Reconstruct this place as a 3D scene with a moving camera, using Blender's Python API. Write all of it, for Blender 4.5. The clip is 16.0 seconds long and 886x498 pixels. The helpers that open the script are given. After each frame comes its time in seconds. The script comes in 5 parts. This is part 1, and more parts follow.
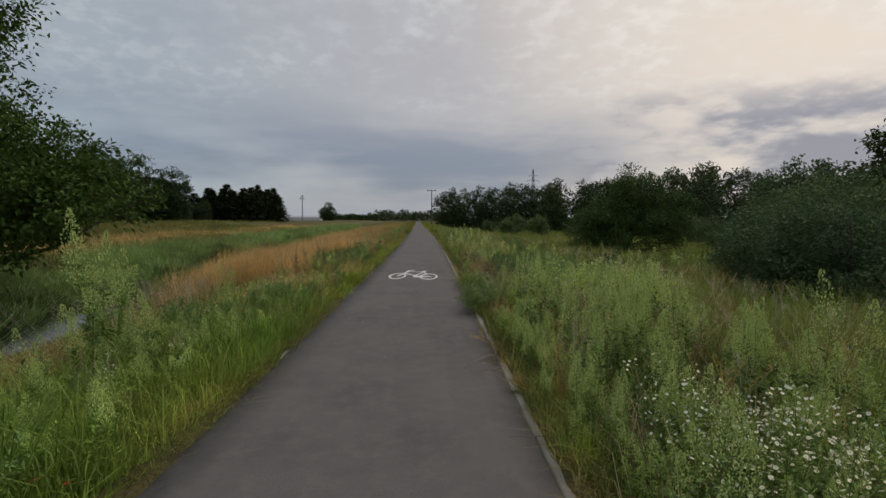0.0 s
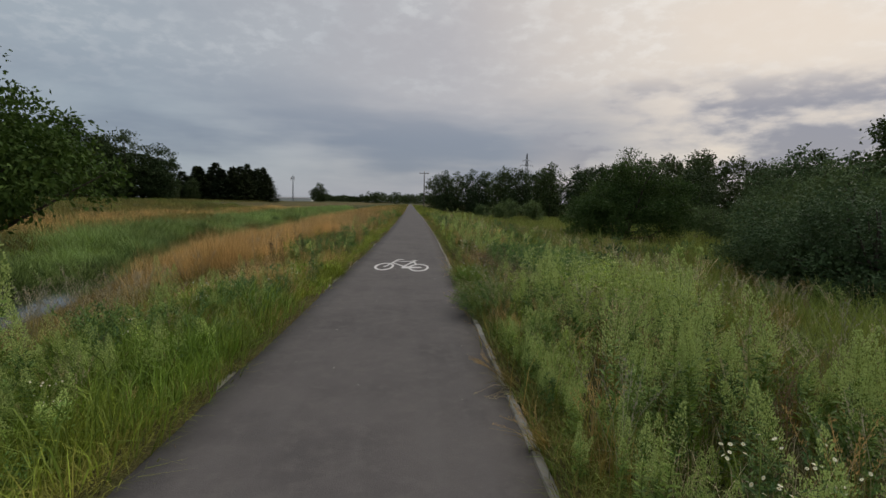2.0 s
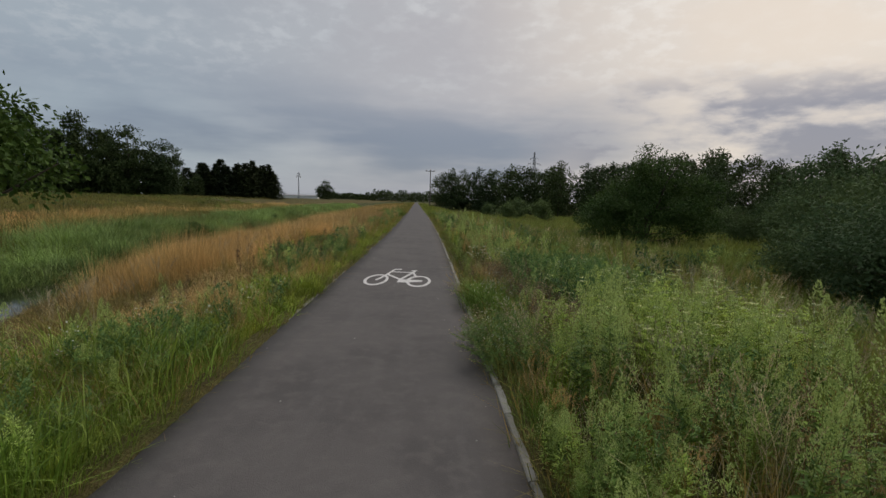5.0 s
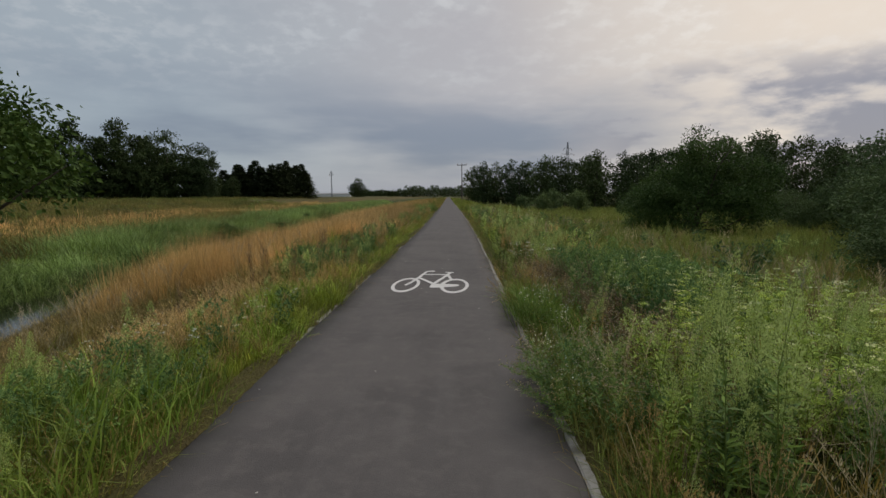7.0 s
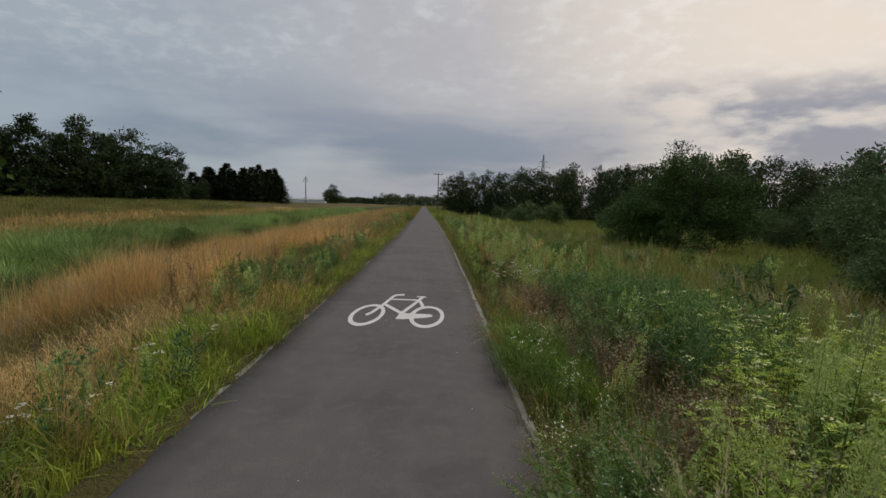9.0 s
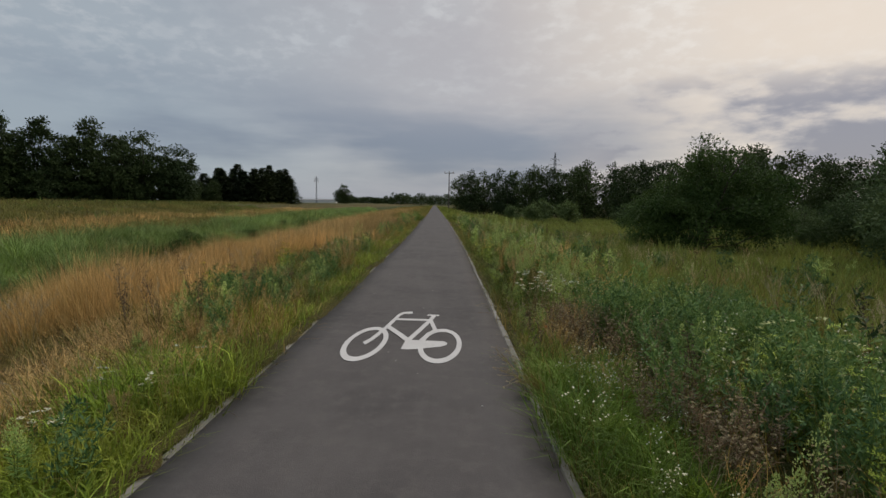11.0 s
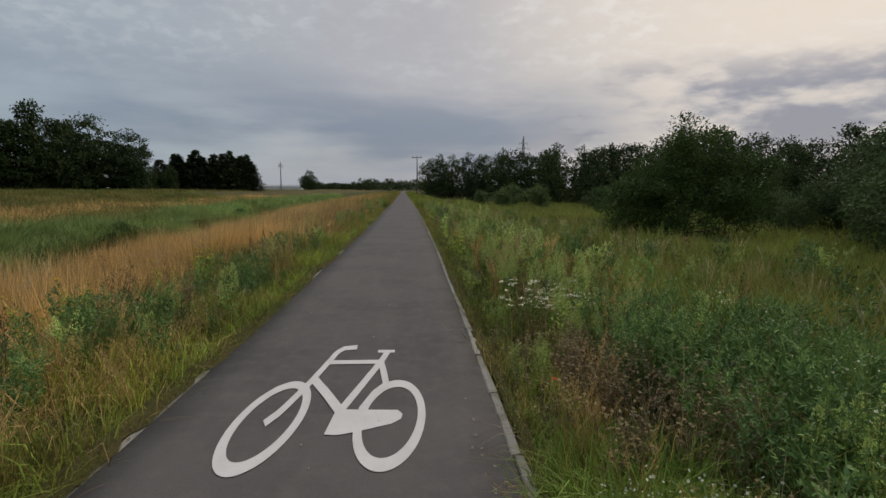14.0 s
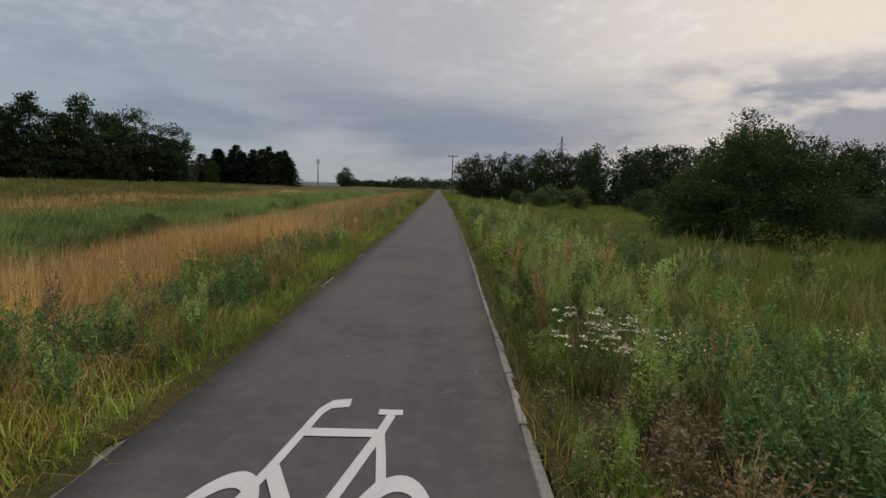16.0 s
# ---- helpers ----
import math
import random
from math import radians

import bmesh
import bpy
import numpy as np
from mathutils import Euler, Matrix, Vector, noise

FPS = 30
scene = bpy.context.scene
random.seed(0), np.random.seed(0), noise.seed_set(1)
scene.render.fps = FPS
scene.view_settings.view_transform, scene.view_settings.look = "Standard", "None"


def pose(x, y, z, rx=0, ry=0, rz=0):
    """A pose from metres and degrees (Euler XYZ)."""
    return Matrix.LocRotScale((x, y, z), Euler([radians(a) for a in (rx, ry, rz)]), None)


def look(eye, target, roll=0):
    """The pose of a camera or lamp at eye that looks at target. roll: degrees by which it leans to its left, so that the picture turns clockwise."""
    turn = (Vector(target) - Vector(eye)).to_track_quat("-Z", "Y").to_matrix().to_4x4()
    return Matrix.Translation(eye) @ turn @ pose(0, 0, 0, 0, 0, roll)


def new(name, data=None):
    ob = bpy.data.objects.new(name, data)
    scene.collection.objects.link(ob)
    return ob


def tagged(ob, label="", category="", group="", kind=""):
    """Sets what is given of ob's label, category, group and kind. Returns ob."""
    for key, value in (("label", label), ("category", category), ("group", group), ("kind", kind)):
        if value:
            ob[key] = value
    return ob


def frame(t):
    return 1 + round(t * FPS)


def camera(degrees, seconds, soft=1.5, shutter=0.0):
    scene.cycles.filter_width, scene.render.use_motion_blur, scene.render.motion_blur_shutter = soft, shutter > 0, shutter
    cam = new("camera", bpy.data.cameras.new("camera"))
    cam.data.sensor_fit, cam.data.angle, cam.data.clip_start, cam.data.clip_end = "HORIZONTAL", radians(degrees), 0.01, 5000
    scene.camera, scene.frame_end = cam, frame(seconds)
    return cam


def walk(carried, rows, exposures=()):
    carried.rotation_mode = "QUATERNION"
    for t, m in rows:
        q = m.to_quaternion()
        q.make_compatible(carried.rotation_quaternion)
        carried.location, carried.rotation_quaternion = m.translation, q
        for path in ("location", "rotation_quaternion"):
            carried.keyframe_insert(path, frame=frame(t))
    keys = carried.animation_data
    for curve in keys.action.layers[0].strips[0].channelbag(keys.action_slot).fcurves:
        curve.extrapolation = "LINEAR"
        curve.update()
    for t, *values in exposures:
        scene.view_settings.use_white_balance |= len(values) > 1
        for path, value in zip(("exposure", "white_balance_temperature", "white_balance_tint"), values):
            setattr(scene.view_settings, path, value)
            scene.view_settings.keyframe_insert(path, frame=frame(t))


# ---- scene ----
cam = camera(83.2, 16.0)
PATH = [
    (0, (0.443, -0.531, 1.623), (0.496, 1.465, 1.505), 0.0),
    (0.5, (0.384, -0.225, 1.694), (0.553, 1.763, 1.552), 1.8),
    (1, (0.437, 0.058, 1.677), (0.641, 2.042, 1.534), 1.2),
    (1.5, (0.521, 0.447, 1.7), (0.592, 2.441, 1.56), 0.1),
    (2, (0.467, 0.871, 1.671), (0.554, 2.86, 1.487), 1.1),
    (2.5, (0.485, 1.31, 1.65), (0.676, 3.292, 1.465), 1.5),
    (3, (0.586, 1.768, 1.674), (0.806, 3.747, 1.485), 0.9),
    (3.5, (0.582, 2.19, 1.66), (0.725, 4.176, 1.475), 0.7),
    (4, (0.58, 2.577, 1.696), (0.701, 4.566, 1.518), 1.5),
    (6.5, (0.552, 4.267, 1.663), (0.502, 6.254, 1.448), -0.1),
    (7, (0.514, 4.703, 1.633), (0.445, 6.69, 1.419), -0.3),
    (7.5, (0.448, 5.141, 1.641), (0.432, 7.13, 1.44), 1.3),
    (8, (0.51, 5.568, 1.642), (0.528, 7.559, 1.453), 0.9),
    (8.5, (0.56, 5.959, 1.626), (0.567, 7.951, 1.445), 0.4),
    (9, (0.508, 6.332, 1.664), (0.54, 8.323, 1.487), 1.3),
    (11.5, (0.463, 8.22, 1.673), (0.442, 10.211, 1.488), 0.6),
    (12, (0.458, 8.593, 1.623), (0.444, 10.58, 1.392), 0.2),
    (12.5, (0.399, 8.965, 1.663), (0.459, 10.943, 1.37), 1.3),
    (13, (0.495, 9.323, 1.642), (0.672, 11.291, 1.333), -0.1),
    (13.5, (0.586, 9.695, 1.679), (0.699, 11.676, 1.424), -0.9),
    (14, (0.599, 10.127, 1.693), (0.708, 12.11, 1.454), 0.2),
    (14.5, (0.69, 10.543, 1.645), (0.87, 12.523, 1.436), 1.3),
    (15, (0.755, 10.971, 1.693), (0.776, 12.963, 1.512), 0.1),
    (15.5, (0.687, 11.394, 1.647), (0.661, 13.382, 1.424), 0.7),
    (16, (0.679, 11.758, 1.636), (0.655, 13.743, 1.393), 1.5),
]
walk(cam, [(t, look(eye, target, roll)) for t, eye, target, roll in PATH])

# ---- world and light ----
SUN_AZ, SUN_EL = 48.0, 52.0          # degrees to the right of the path, above the horizon
sun_dir = Vector((math.sin(radians(SUN_AZ)) * math.cos(radians(SUN_EL)), math.cos(radians(SUN_AZ)) * math.cos(radians(SUN_EL)), math.sin(radians(SUN_EL))))


class Nodes:
    """Short writing for a node tree."""

    def __init__(self, tree):
        self.tree = tree
        tree.nodes.clear()

    def add(self, kind, _out=0, **given):
        n = self.tree.nodes.new(kind)
        for k, v in given.items():
            if k.startswith("i_"):
                key = k[2:]
                sock = n.inputs[int(key)] if key.isdigit() else n.inputs[key.replace("_", " ")]
                if isinstance(v, bpy.types.NodeSocket):
                    self.tree.links.new(v, sock)
                else:
                    sock.default_value = (*v, 1.0) if sock.type == "RGBA" and len(v) == 3 else v
            elif k == "operation":
                n.operation = v
            elif k == "use_clamp":
                n.use_clamp = v
            elif k == "interpolation_type":
                n.interpolation_type = v
            elif k == "attribute_name":
                n.attribute_name = v
        return n.outputs[_out] if len(n.outputs) else None

    def math(self, op, a, b=0.0, clamp=False):
        return self.add("ShaderNodeMath", operation=op, use_clamp=clamp, i_0=a, i_1=b)

    def mix(self, f, a, b, blend="MIX"):
        n = self.tree.nodes.new("ShaderNodeMix")
        n.data_type, n.blend_type = "RGBA", blend
        for s, v in ((n.inputs[0], f), (n.inputs[6], a), (n.inputs[7], b)):
            if isinstance(v, bpy.types.NodeSocket):
                self.tree.links.new(v, s)
            else:
                s.default_value = v if not isinstance(v, tuple) or len(v) == 4 else (*v, 1)
        return n.outputs[2]

    def step(self, v, lo, hi, a=0.0, b=1.0):
        return self.add("ShaderNodeMapRange", interpolation_type="SMOOTHSTEP", i_0=v, i_1=lo, i_2=hi, i_3=a, i_4=b)

    def noise(self, scale, detail=3.0, rough=0.55, vec=None, _out=0):
        given = dict(i_Scale=scale, i_Detail=detail, i_Roughness=rough)
        if vec is not None:
            given["i_Vector"] = vec
        return self.add("ShaderNodeTexNoise", _out=_out, **given)


world = bpy.data.worlds.new("dusk_sky")
scene.world = world
world.use_nodes = True
w = Nodes(world.node_tree)
way = w.add("ShaderNodeTexCoord")
sep = w.tree.nodes.new("ShaderNodeSeparateXYZ")
w.tree.links.new(way, sep.inputs[0])
X, Y, Z = sep.outputs
zc = w.math("ADD", w.math("MAXIMUM", Z, 0.0), 0.26)
flat = w.add("ShaderNodeCombineXYZ", i_0=w.math("DIVIDE", X, zc), i_1=w.math("DIVIDE", Y, zc), i_2=3.7)
bright = Vector((0.66, 0.62, 0.42)).normalized()      # where the cloud is thinnest
toward = w.add("ShaderNodeVectorMath", _out=1, operation="DOT_PRODUCT", i_0=way, i_1=tuple(bright))
glow = w.step(toward, 0.56, 1.06)
base = w.mix(w.step(toward, 0.20, 0.80), (0.328, 0.380, 0.430), (0.47, 0.448, 0.455))
base = w.mix(w.step(toward, 0.72, 1.0), base, (0.85, 0.73, 0.60))
puffs = w.step(w.noise(13.0, 5.0, 0.58, flat), 0.43, 0.66)
drifts = w.step(w.noise(2.6, 4.0, 0.55, flat), 0.36, 0.64, 0.15, 1.0)
puffs = w.math("MULTIPLY", puffs, drifts)
base = w.mix(w.math("MULTIPLY", drifts, w.step(Z, 0.12, 0.40, 0.0, 0.42)), base, w.mix(glow, (0.49, 0.52, 0.54), (0.80, 0.76, 0.70)))
base = w.mix(w.math("MULTIPLY", puffs, w.step(Z, 0.12, 0.36, 0.05, 0.64)), base, w.mix(glow, (0.57, 0.59, 0.61), (0.98, 0.91, 0.82)))
az, el = w.math("ARCTAN2", X, Y), w.math("ARCSINE", Z)
sheet = w.add("ShaderNodeCombineXYZ", i_0=w.math("MULTIPLY", az, 2.2), i_1=w.math("MULTIPLY", el, 10.0), i_2=0.6)
veil = w.step(w.noise(1.15, 4.0, 0.5, sheet), 0.36, 0.66)
low = w.math("MULTIPLY", w.step(el, 0.10, 0.27, 1.0, 0.0), w.step(az, 0.15, 0.55, 1.0, 0.15))
base = w.mix(w.math("MULTIPLY", veil, w.math("MULTIPLY", low, 0.85)), base, (0.175, 0.21, 0.28))
heap = w.add("ShaderNodeCombineXYZ", i_0=w.math("MULTIPLY", az, 3.4), i_1=w.math("MULTIPLY", el, 9.0), i_2=4.1)
lumps = w.math("ADD", w.noise(1.7, 6.0, 0.55, heap), w.step(az, 0.25, 0.85, -0.06, 0.08))
at = w.math("MULTIPLY", w.step(el, 0.02, 0.08), w.math("MULTIPLY", w.step(el, 0.15, 0.25, 1.0, 0.0), w.step(az, 0.12, 0.42)))
base = w.mix(w.math("MULTIPLY", w.step(lumps, 0.36, 0.56), w.math("MULTIPLY", at, 0.80)), base, (0.40, 0.38, 0.40))
base = w.mix(w.math("MULTIPLY", w.step(lumps, 0.48, 0.60), w.math("MULTIPLY", at, 0.85)), base, (0.245, 0.24, 0.285))
rim = w.step(Z, 0.0, 0.07, 0.6, 0.0)
base = w.mix(rim, base, (0.35, 0.37, 0.43))
sky_node = w.tree.nodes.new("ShaderNodeTexSky")
sky_node.sky_type, sky_node.sun_disc = "NISHITA", False
sky_node.sun_elevation, sky_node.sun_rotation = radians(SUN_EL), radians(SUN_AZ)
sky = sky_node.outputs[0]
sky_lit = w.add("ShaderNodeVectorMath", operation="SCALE", i_0=sky, i_Scale=0.10)
base = w.mix(0.10, base, sky_lit)
ground_lit = w.step(Z, -0.05, 0.0)
base = w.mix(ground_lit, (0.10, 0.11, 0.09), base)
w.add("ShaderNodeOutputWorld", i_Surface=w.add("ShaderNodeBackground", i_Color=base, i_Strength=1.0))

lamp = bpy.data.lights.new("sun", "SUN")
lamp.energy, lamp.angle, lamp.color = 1.5, radians(45), (1.0, 0.95, 0.88)
sun = new("sun", lamp)
sun.matrix_world = look(sun_dir * 50, (0, 0, 0))

# ---- materials ----


def material(name):
    m = bpy.data.materials.new(name)
    m.use_nodes = True
    return m, Nodes(m.node_tree)


def finish(n, color, rough=0.8, bump=None, strength=0.3, dist=0.02, metal=0.0, spec=0.3, clear=0.0):
    given = {"i_Base_Color": color, "i_Roughness": rough, "i_Metallic": metal, "i_Specular_IOR_Level": spec}
    if bump is not None:
        given["i_Normal"] = n.add("ShaderNodeBump", i_Strength=strength, i_Distance=dist, i_Height=bump)
    shader = n.add("ShaderNodeBsdfPrincipled", **given)
    if clear > 0:
        shader = n.add("ShaderNodeMixShader", i_0=clear, i_1=shader, i_2=n.add("ShaderNodeBsdfTranslucent", i_Color=color))
    n.add("ShaderNodeOutputMaterial", i_Surface=shader)


def obj_pos(n):
    return n.add("ShaderNodeNewGeometry")     # Position


def leafy(name, dark, light, third=None, patch=0.6, clear=0.18, rough=0.6, amount=0.35, gain=(1.90, 2.02, 1.30), tint=True, spec=0.22):
    """Leaf or blade material: every island its own shade, patches of a third colour over the ground."""
    m, n = material(name)
    dark, light = (tuple(a * b for a, b in zip(v, gain)) for v in (dark, light))
    third = third and tuple(a * b for a, b in zip(third, gain))
    pos = obj_pos(n)
    rnd = n.add("ShaderNodeNewGeometry", _out=8)
    c = n.mix(rnd, dark, light)
    if third:
        f = n.step(n.noise(patch, 3.0, 0.6, pos), 0.42, 0.64)
        c = n.mix(n.math("MULTIPLY", f, amount), c, third)
    if tint:                                             # every plant a little different
        c = n.mix(1.0, c, n.mix(n.add("ShaderNodeObjectInfo", _out=5), (0.58, 0.66, 0.68), (1.48, 1.34, 1.06)), "MULTIPLY")
    c = n.mix(n.step(n.noise(1.3, 3.0, 0.6, pos), 0.46, 0.68, 0.0, 0.45), c, tuple(min(v * 1.12, 0.9) for v in light))
    far = n.noise(14.0, 2.0, 0.5, pos)
    c = n.mix(n.math("MULTIPLY", far, 0.35), c, dark)
    sort = n.add("ShaderNodeAttribute", _out=2, attribute_name="tuft")       # each tussock its own shade
    c = n.add("ShaderNodeVectorMath", operation="SCALE", i_0=c, i_Scale=n.math("ADD", n.math("MULTIPLY", sort, 0.50), 1.0))
    finish(n, c, rough, clear=clear, spec=spec)
    return m


def plain(name, color, rough=0.8, vary=0.25, scale=8.0, metal=0.0, fine=60.0, strength=0.25):
    m, n = material(name)
    pos = obj_pos(n)
    c = n.mix(n.math("MULTIPLY", n.noise(scale, 4.0, 0.6, pos), vary * 2), color, tuple(v * 0.55 for v in color))
    finish(n, c, rough, n.noise(fine, 3.0, 0.6, pos), strength, 0.004, metal)
    return m


def asphalt_material():
    m, n = material("asphalt")
    pos = obj_pos(n)
    grain = n.noise(170.0, 2.0, 0.7, pos)
    chips = n.add("ShaderNodeTexVoronoi", _out=0, i_Vector=pos, i_Scale=95.0)
    stain = n.noise(0.9, 5.0, 0.6, pos)
    along = n.add("ShaderNodeVectorMath", operation="MULTIPLY", i_0=pos, i_1=(2.4, 0.22, 1.0))
    streak = n.noise(1.6, 4.0, 0.6, along)
    c = n.mix(grain, (0.064, 0.057, 0.056), (0.134, 0.121, 0.116))
    c = n.mix(n.step(stain, 0.38, 0.66, 0.0, 0.6), c, (0.062, 0.056, 0.056))
    blot = n.noise(5.5, 4.0, 0.7, pos)
    c = n.mix(n.step(blot, 0.46, 0.68, 0.0, 0.5), c, (0.125, 0.113, 0.105))
    c = n.mix(n.step(n.noise(0.35, 3.0, 0.6, pos), 0.45, 0.65, 0.0, 0.3), c, (0.115, 0.102, 0.098))
    c = n.mix(n.step(streak, 0.45, 0.72, 0.0, 0.40), c, (0.118, 0.108, 0.104))
    c = n.mix(n.step(chips, 0.0, 0.28, 0.5, 0.0), c, (0.19, 0.18, 0.175))
    finish(n, c, 0.88, n.math("ADD", grain, n.math("MULTIPLY", chips, 0.6)), 0.5, 0.004, spec=0.25)
    return m


def paint_material():
    m, n = material("road_paint")
    pos = obj_pos(n)
    worn = n.step(n.noise(75.0, 3.0, 0.7, pos), 0.60, 0.72, 0.0, 0.5)
    c = n.mix(n.noise(5.0, 4.0, 0.6, pos), (0.50, 0.48, 0.47), (0.66, 0.64, 0.62))
    c = n.mix(worn, c, (0.20, 0.19, 0.19))
    finish(n, c, 0.75, n.noise(170.0, 2.0, 0.7, pos), 0.35, 0.003)
    return m


def kerb_material():
    m, n = material("kerb_concrete")
    pos = obj_pos(n)
    rnd = n.add("ShaderNodeObjectInfo", _out=5)
    c = n.mix(rnd, (0.19, 0.178, 0.155), (0.36, 0.34, 0.31))
    c = n.mix(n.step(n.noise(4.5, 4.0, 0.65, pos), 0.45, 0.66, 0.0, 0.8), c, (0.12, 0.105, 0.08))
    c = n.mix(n.step(n.noise(40.0, 3.0, 0.6, pos), 0.5, 0.75, 0.0, 0.4), c, (0.15, 0.15, 0.11))
    finish(n, c, 0.9, n.noise(110.0, 3.0, 0.6, pos), 0.5, 0.004)
    return m


def ground_material():
    """Thatch and soil: dryness comes with the mesh as an attribute, broken up by patches."""
    m, n = material("meadow_ground")
    pos = obj_pos(n)
    dry = n.add("ShaderNodeAttribute", _out=2, attribute_name="dry")
    big = n.noise(0.16, 4.0, 0.6, pos)
    mid = n.noise(1.3, 5.0, 0.65, pos)
    fine = n.noise(22.0, 4.0, 0.7, pos)
    green = n.mix(fine, (0.030, 0.040, 0.014), (0.080, 0.095, 0.030))
    tan = n.mix(fine, (0.075, 0.056, 0.022), (0.19, 0.138, 0.058))
    f = n.math("ADD", dry, n.math("MULTIPLY", n.math("SUBTRACT", n.math("ADD", n.math("MULTIPLY", big, 0.6), n.math("MULTIPLY", mid, 0.5)), 0.55), 2.0), clamp=True)
    c = n.mix(f, green, tan)
    c = n.mix(n.step(mid, 0.56, 0.72, 0.0, 0.6), c, (0.05, 0.042, 0.024))
    finish(n, c, 0.95, n.math("ADD", fine, n.math("MULTIPLY", mid, 2.0)), 0.8, 0.12, spec=0.1)
    return m


def water_material():
    m, n = material("ditch_water")
    pos = obj_pos(n)
    finish(n, (0.015, 0.018, 0.012), 0.06, n.noise(2.2, 3.0, 0.5, pos), 0.12, 0.02, spec=0.5)
    return m


ASPHALT, PAINT, KERB, GROUND, WATER = asphalt_material(), paint_material(), kerb_material(), ground_material(), water_material()
GRASS = leafy("verge_grass", (0.042, 0.066, 0.014), (0.118, 0.148, 0.042), (0.22, 0.165, 0.070), 0.7, gain=(1.95, 2.0, 1.42), amount=0.45)
LUSH = leafy("lush_grass", (0.060, 0.092, 0.020), (0.140, 0.182, 0.045), (0.16, 0.145, 0.044), 0.9, amount=0.5, gain=(2.15, 2.35, 1.5))
TAN = leafy("dry_grass", (0.25, 0.166, 0.090), (0.42, 0.285, 0.155), (0.22, 0.170, 0.075), 0.22, amount=0.4, gain=(1.72, 1.74, 1.45))
OLIVE = leafy("olive_grass", (0.080, 0.064, 0.026), (0.22, 0.168, 0.078), (0.080, 0.082, 0.026), 0.30, amount=0.55, gain=(2.0, 1.95, 1.35))
BANK = leafy("bank_grass", (0.080, 0.118, 0.054), (0.140, 0.190, 0.090), (0.100, 0.100, 0.036), 0.16, amount=0.35, gain=(2.0, 2.1, 1.6))
# blade green kept dark to stand in for shade on the ditch wall
SHADE_SEDGE = leafy("shade_sedge_blade", (0.020, 0.040, 0.016), (0.060, 0.090, 0.036), clear=0.2, gain=(1.6, 1.7, 1.3))
FAR_MEADOW = leafy("meadow_grass", (0.085, 0.088, 0.032), (0.125, 0.122, 0.048), (0.20, 0.145, 0.064), 0.09, amount=0.6, gain=(1.62, 1.62, 1.15))
MOSS_MEADOW = leafy("low_meadow_grass", (0.072, 0.090, 0.030), (0.140, 0.160, 0.056), (0.16, 0.135, 0.056), 0.22, amount=0.42, gain=(1.86, 2.02, 1.36))
WEED = leafy("weed_leaf", (0.022, 0.044, 0.014), (0.105, 0.150, 0.044), clear=0.16, gain=(2.1, 2.2, 1.5))
SPIRE = leafy("spire_bud", (0.150, 0.185, 0.078), (0.330, 0.368, 0.180), clear=0.24, gain=(2.0, 2.05, 1.5), tint=False)
PALE = leafy("pale_weed_leaf", (0.066, 0.104, 0.030), (0.190, 0.240, 0.085), clear=0.24, gain=(2.1, 2.2, 1.5))
BUD = leafy("pale_bud", (0.32, 0.37, 0.17), (0.66, 0.68, 0.44), clear=0.25, gain=(1.1, 1.1, 1.0))
BLUE = leafy("mugwort_leaf", (0.030, 0.062, 0.034), (0.095, 0.142, 0.066), clear=0.16, gain=(2.4, 2.45, 1.65))
FEATHER = leafy("feathery_leaf", (0.088, 0.128, 0.028), (0.230, 0.270, 0.080), clear=0.28, gain=(2.4, 2.5, 1.7))
STRAW = leafy("dry_stalk", (0.060, 0.043, 0.030), (0.150, 0.108, 0.068), clear=0.1, gain=(1.75, 1.65, 1.5))
FLUFF = leafy("seed_fluff", (0.24, 0.20, 0.13), (0.58, 0.52, 0.40), clear=0.2, gain=(1.05, 1.05, 1.0))
STEM = leafy("weed_stem", (0.060, 0.085, 0.026), (0.12, 0.14, 0.050), clear=0.1)
WHITE = leafy("white_petal", (0.62, 0.62, 0.56), (0.82, 0.82, 0.76), clear=0.25, gain=(1.05, 1.05, 1.0))
YELLOW = leafy("yellow_flower", (0.42, 0.28, 0.03), (0.62, 0.45, 0.06), clear=0.2, gain=(1.05, 1.05, 1.0))
RED = leafy("poppy_petal", (0.55, 0.05, 0.03), (0.70, 0.12, 0.06), clear=0.3, gain=(1.05, 1.05, 1.0))
OAK = leafy("oak_leaf", (0.020, 0.042, 0.012), (0.055, 0.095, 0.028), clear=0.22, gain=(1.40, 1.38, 1.10), spec=0.10)
BUSHLEAF = leafy("willow_leaf", (0.018, 0.034, 0.012), (0.052, 0.082, 0.030), (0.075, 0.100, 0.032), 0.5, clear=0.25, amount=0.5, gain=(2.35, 2.25, 1.7), spec=0.10)
SALLOW = leafy("sallow_leaf", (0.034, 0.052, 0.030), (0.064, 0.088, 0.046), clear=0.22, gain=(1.95, 2.0, 1.6), spec=0.06)
FARLEAF = leafy("far_tree_leaf", (0.016, 0.028, 0.013), (0.038, 0.055, 0.023), clear=0.12, gain=(1.85, 1.80, 1.5), spec=0.10)
NEEDLE = leafy("spruce_needle", (0.012, 0.020, 0.012), (0.026, 0.036, 0.018), clear=0.05, gain=(1.75, 1.65, 1.25), spec=0.10)
BARK = plain("bark", (0.085, 0.070, 0.055), 0.95, 0.4, 6.0, fine=25.0, strength=0.8)
WOOD = plain("pole_wood", (0.12, 0.105, 0.09), 0.9, 0.3, 5.0)
STEEL = plain("galvanised_steel", (0.20, 0.21, 0.22), 0.6, 0.2, 3.0, metal=0.4)
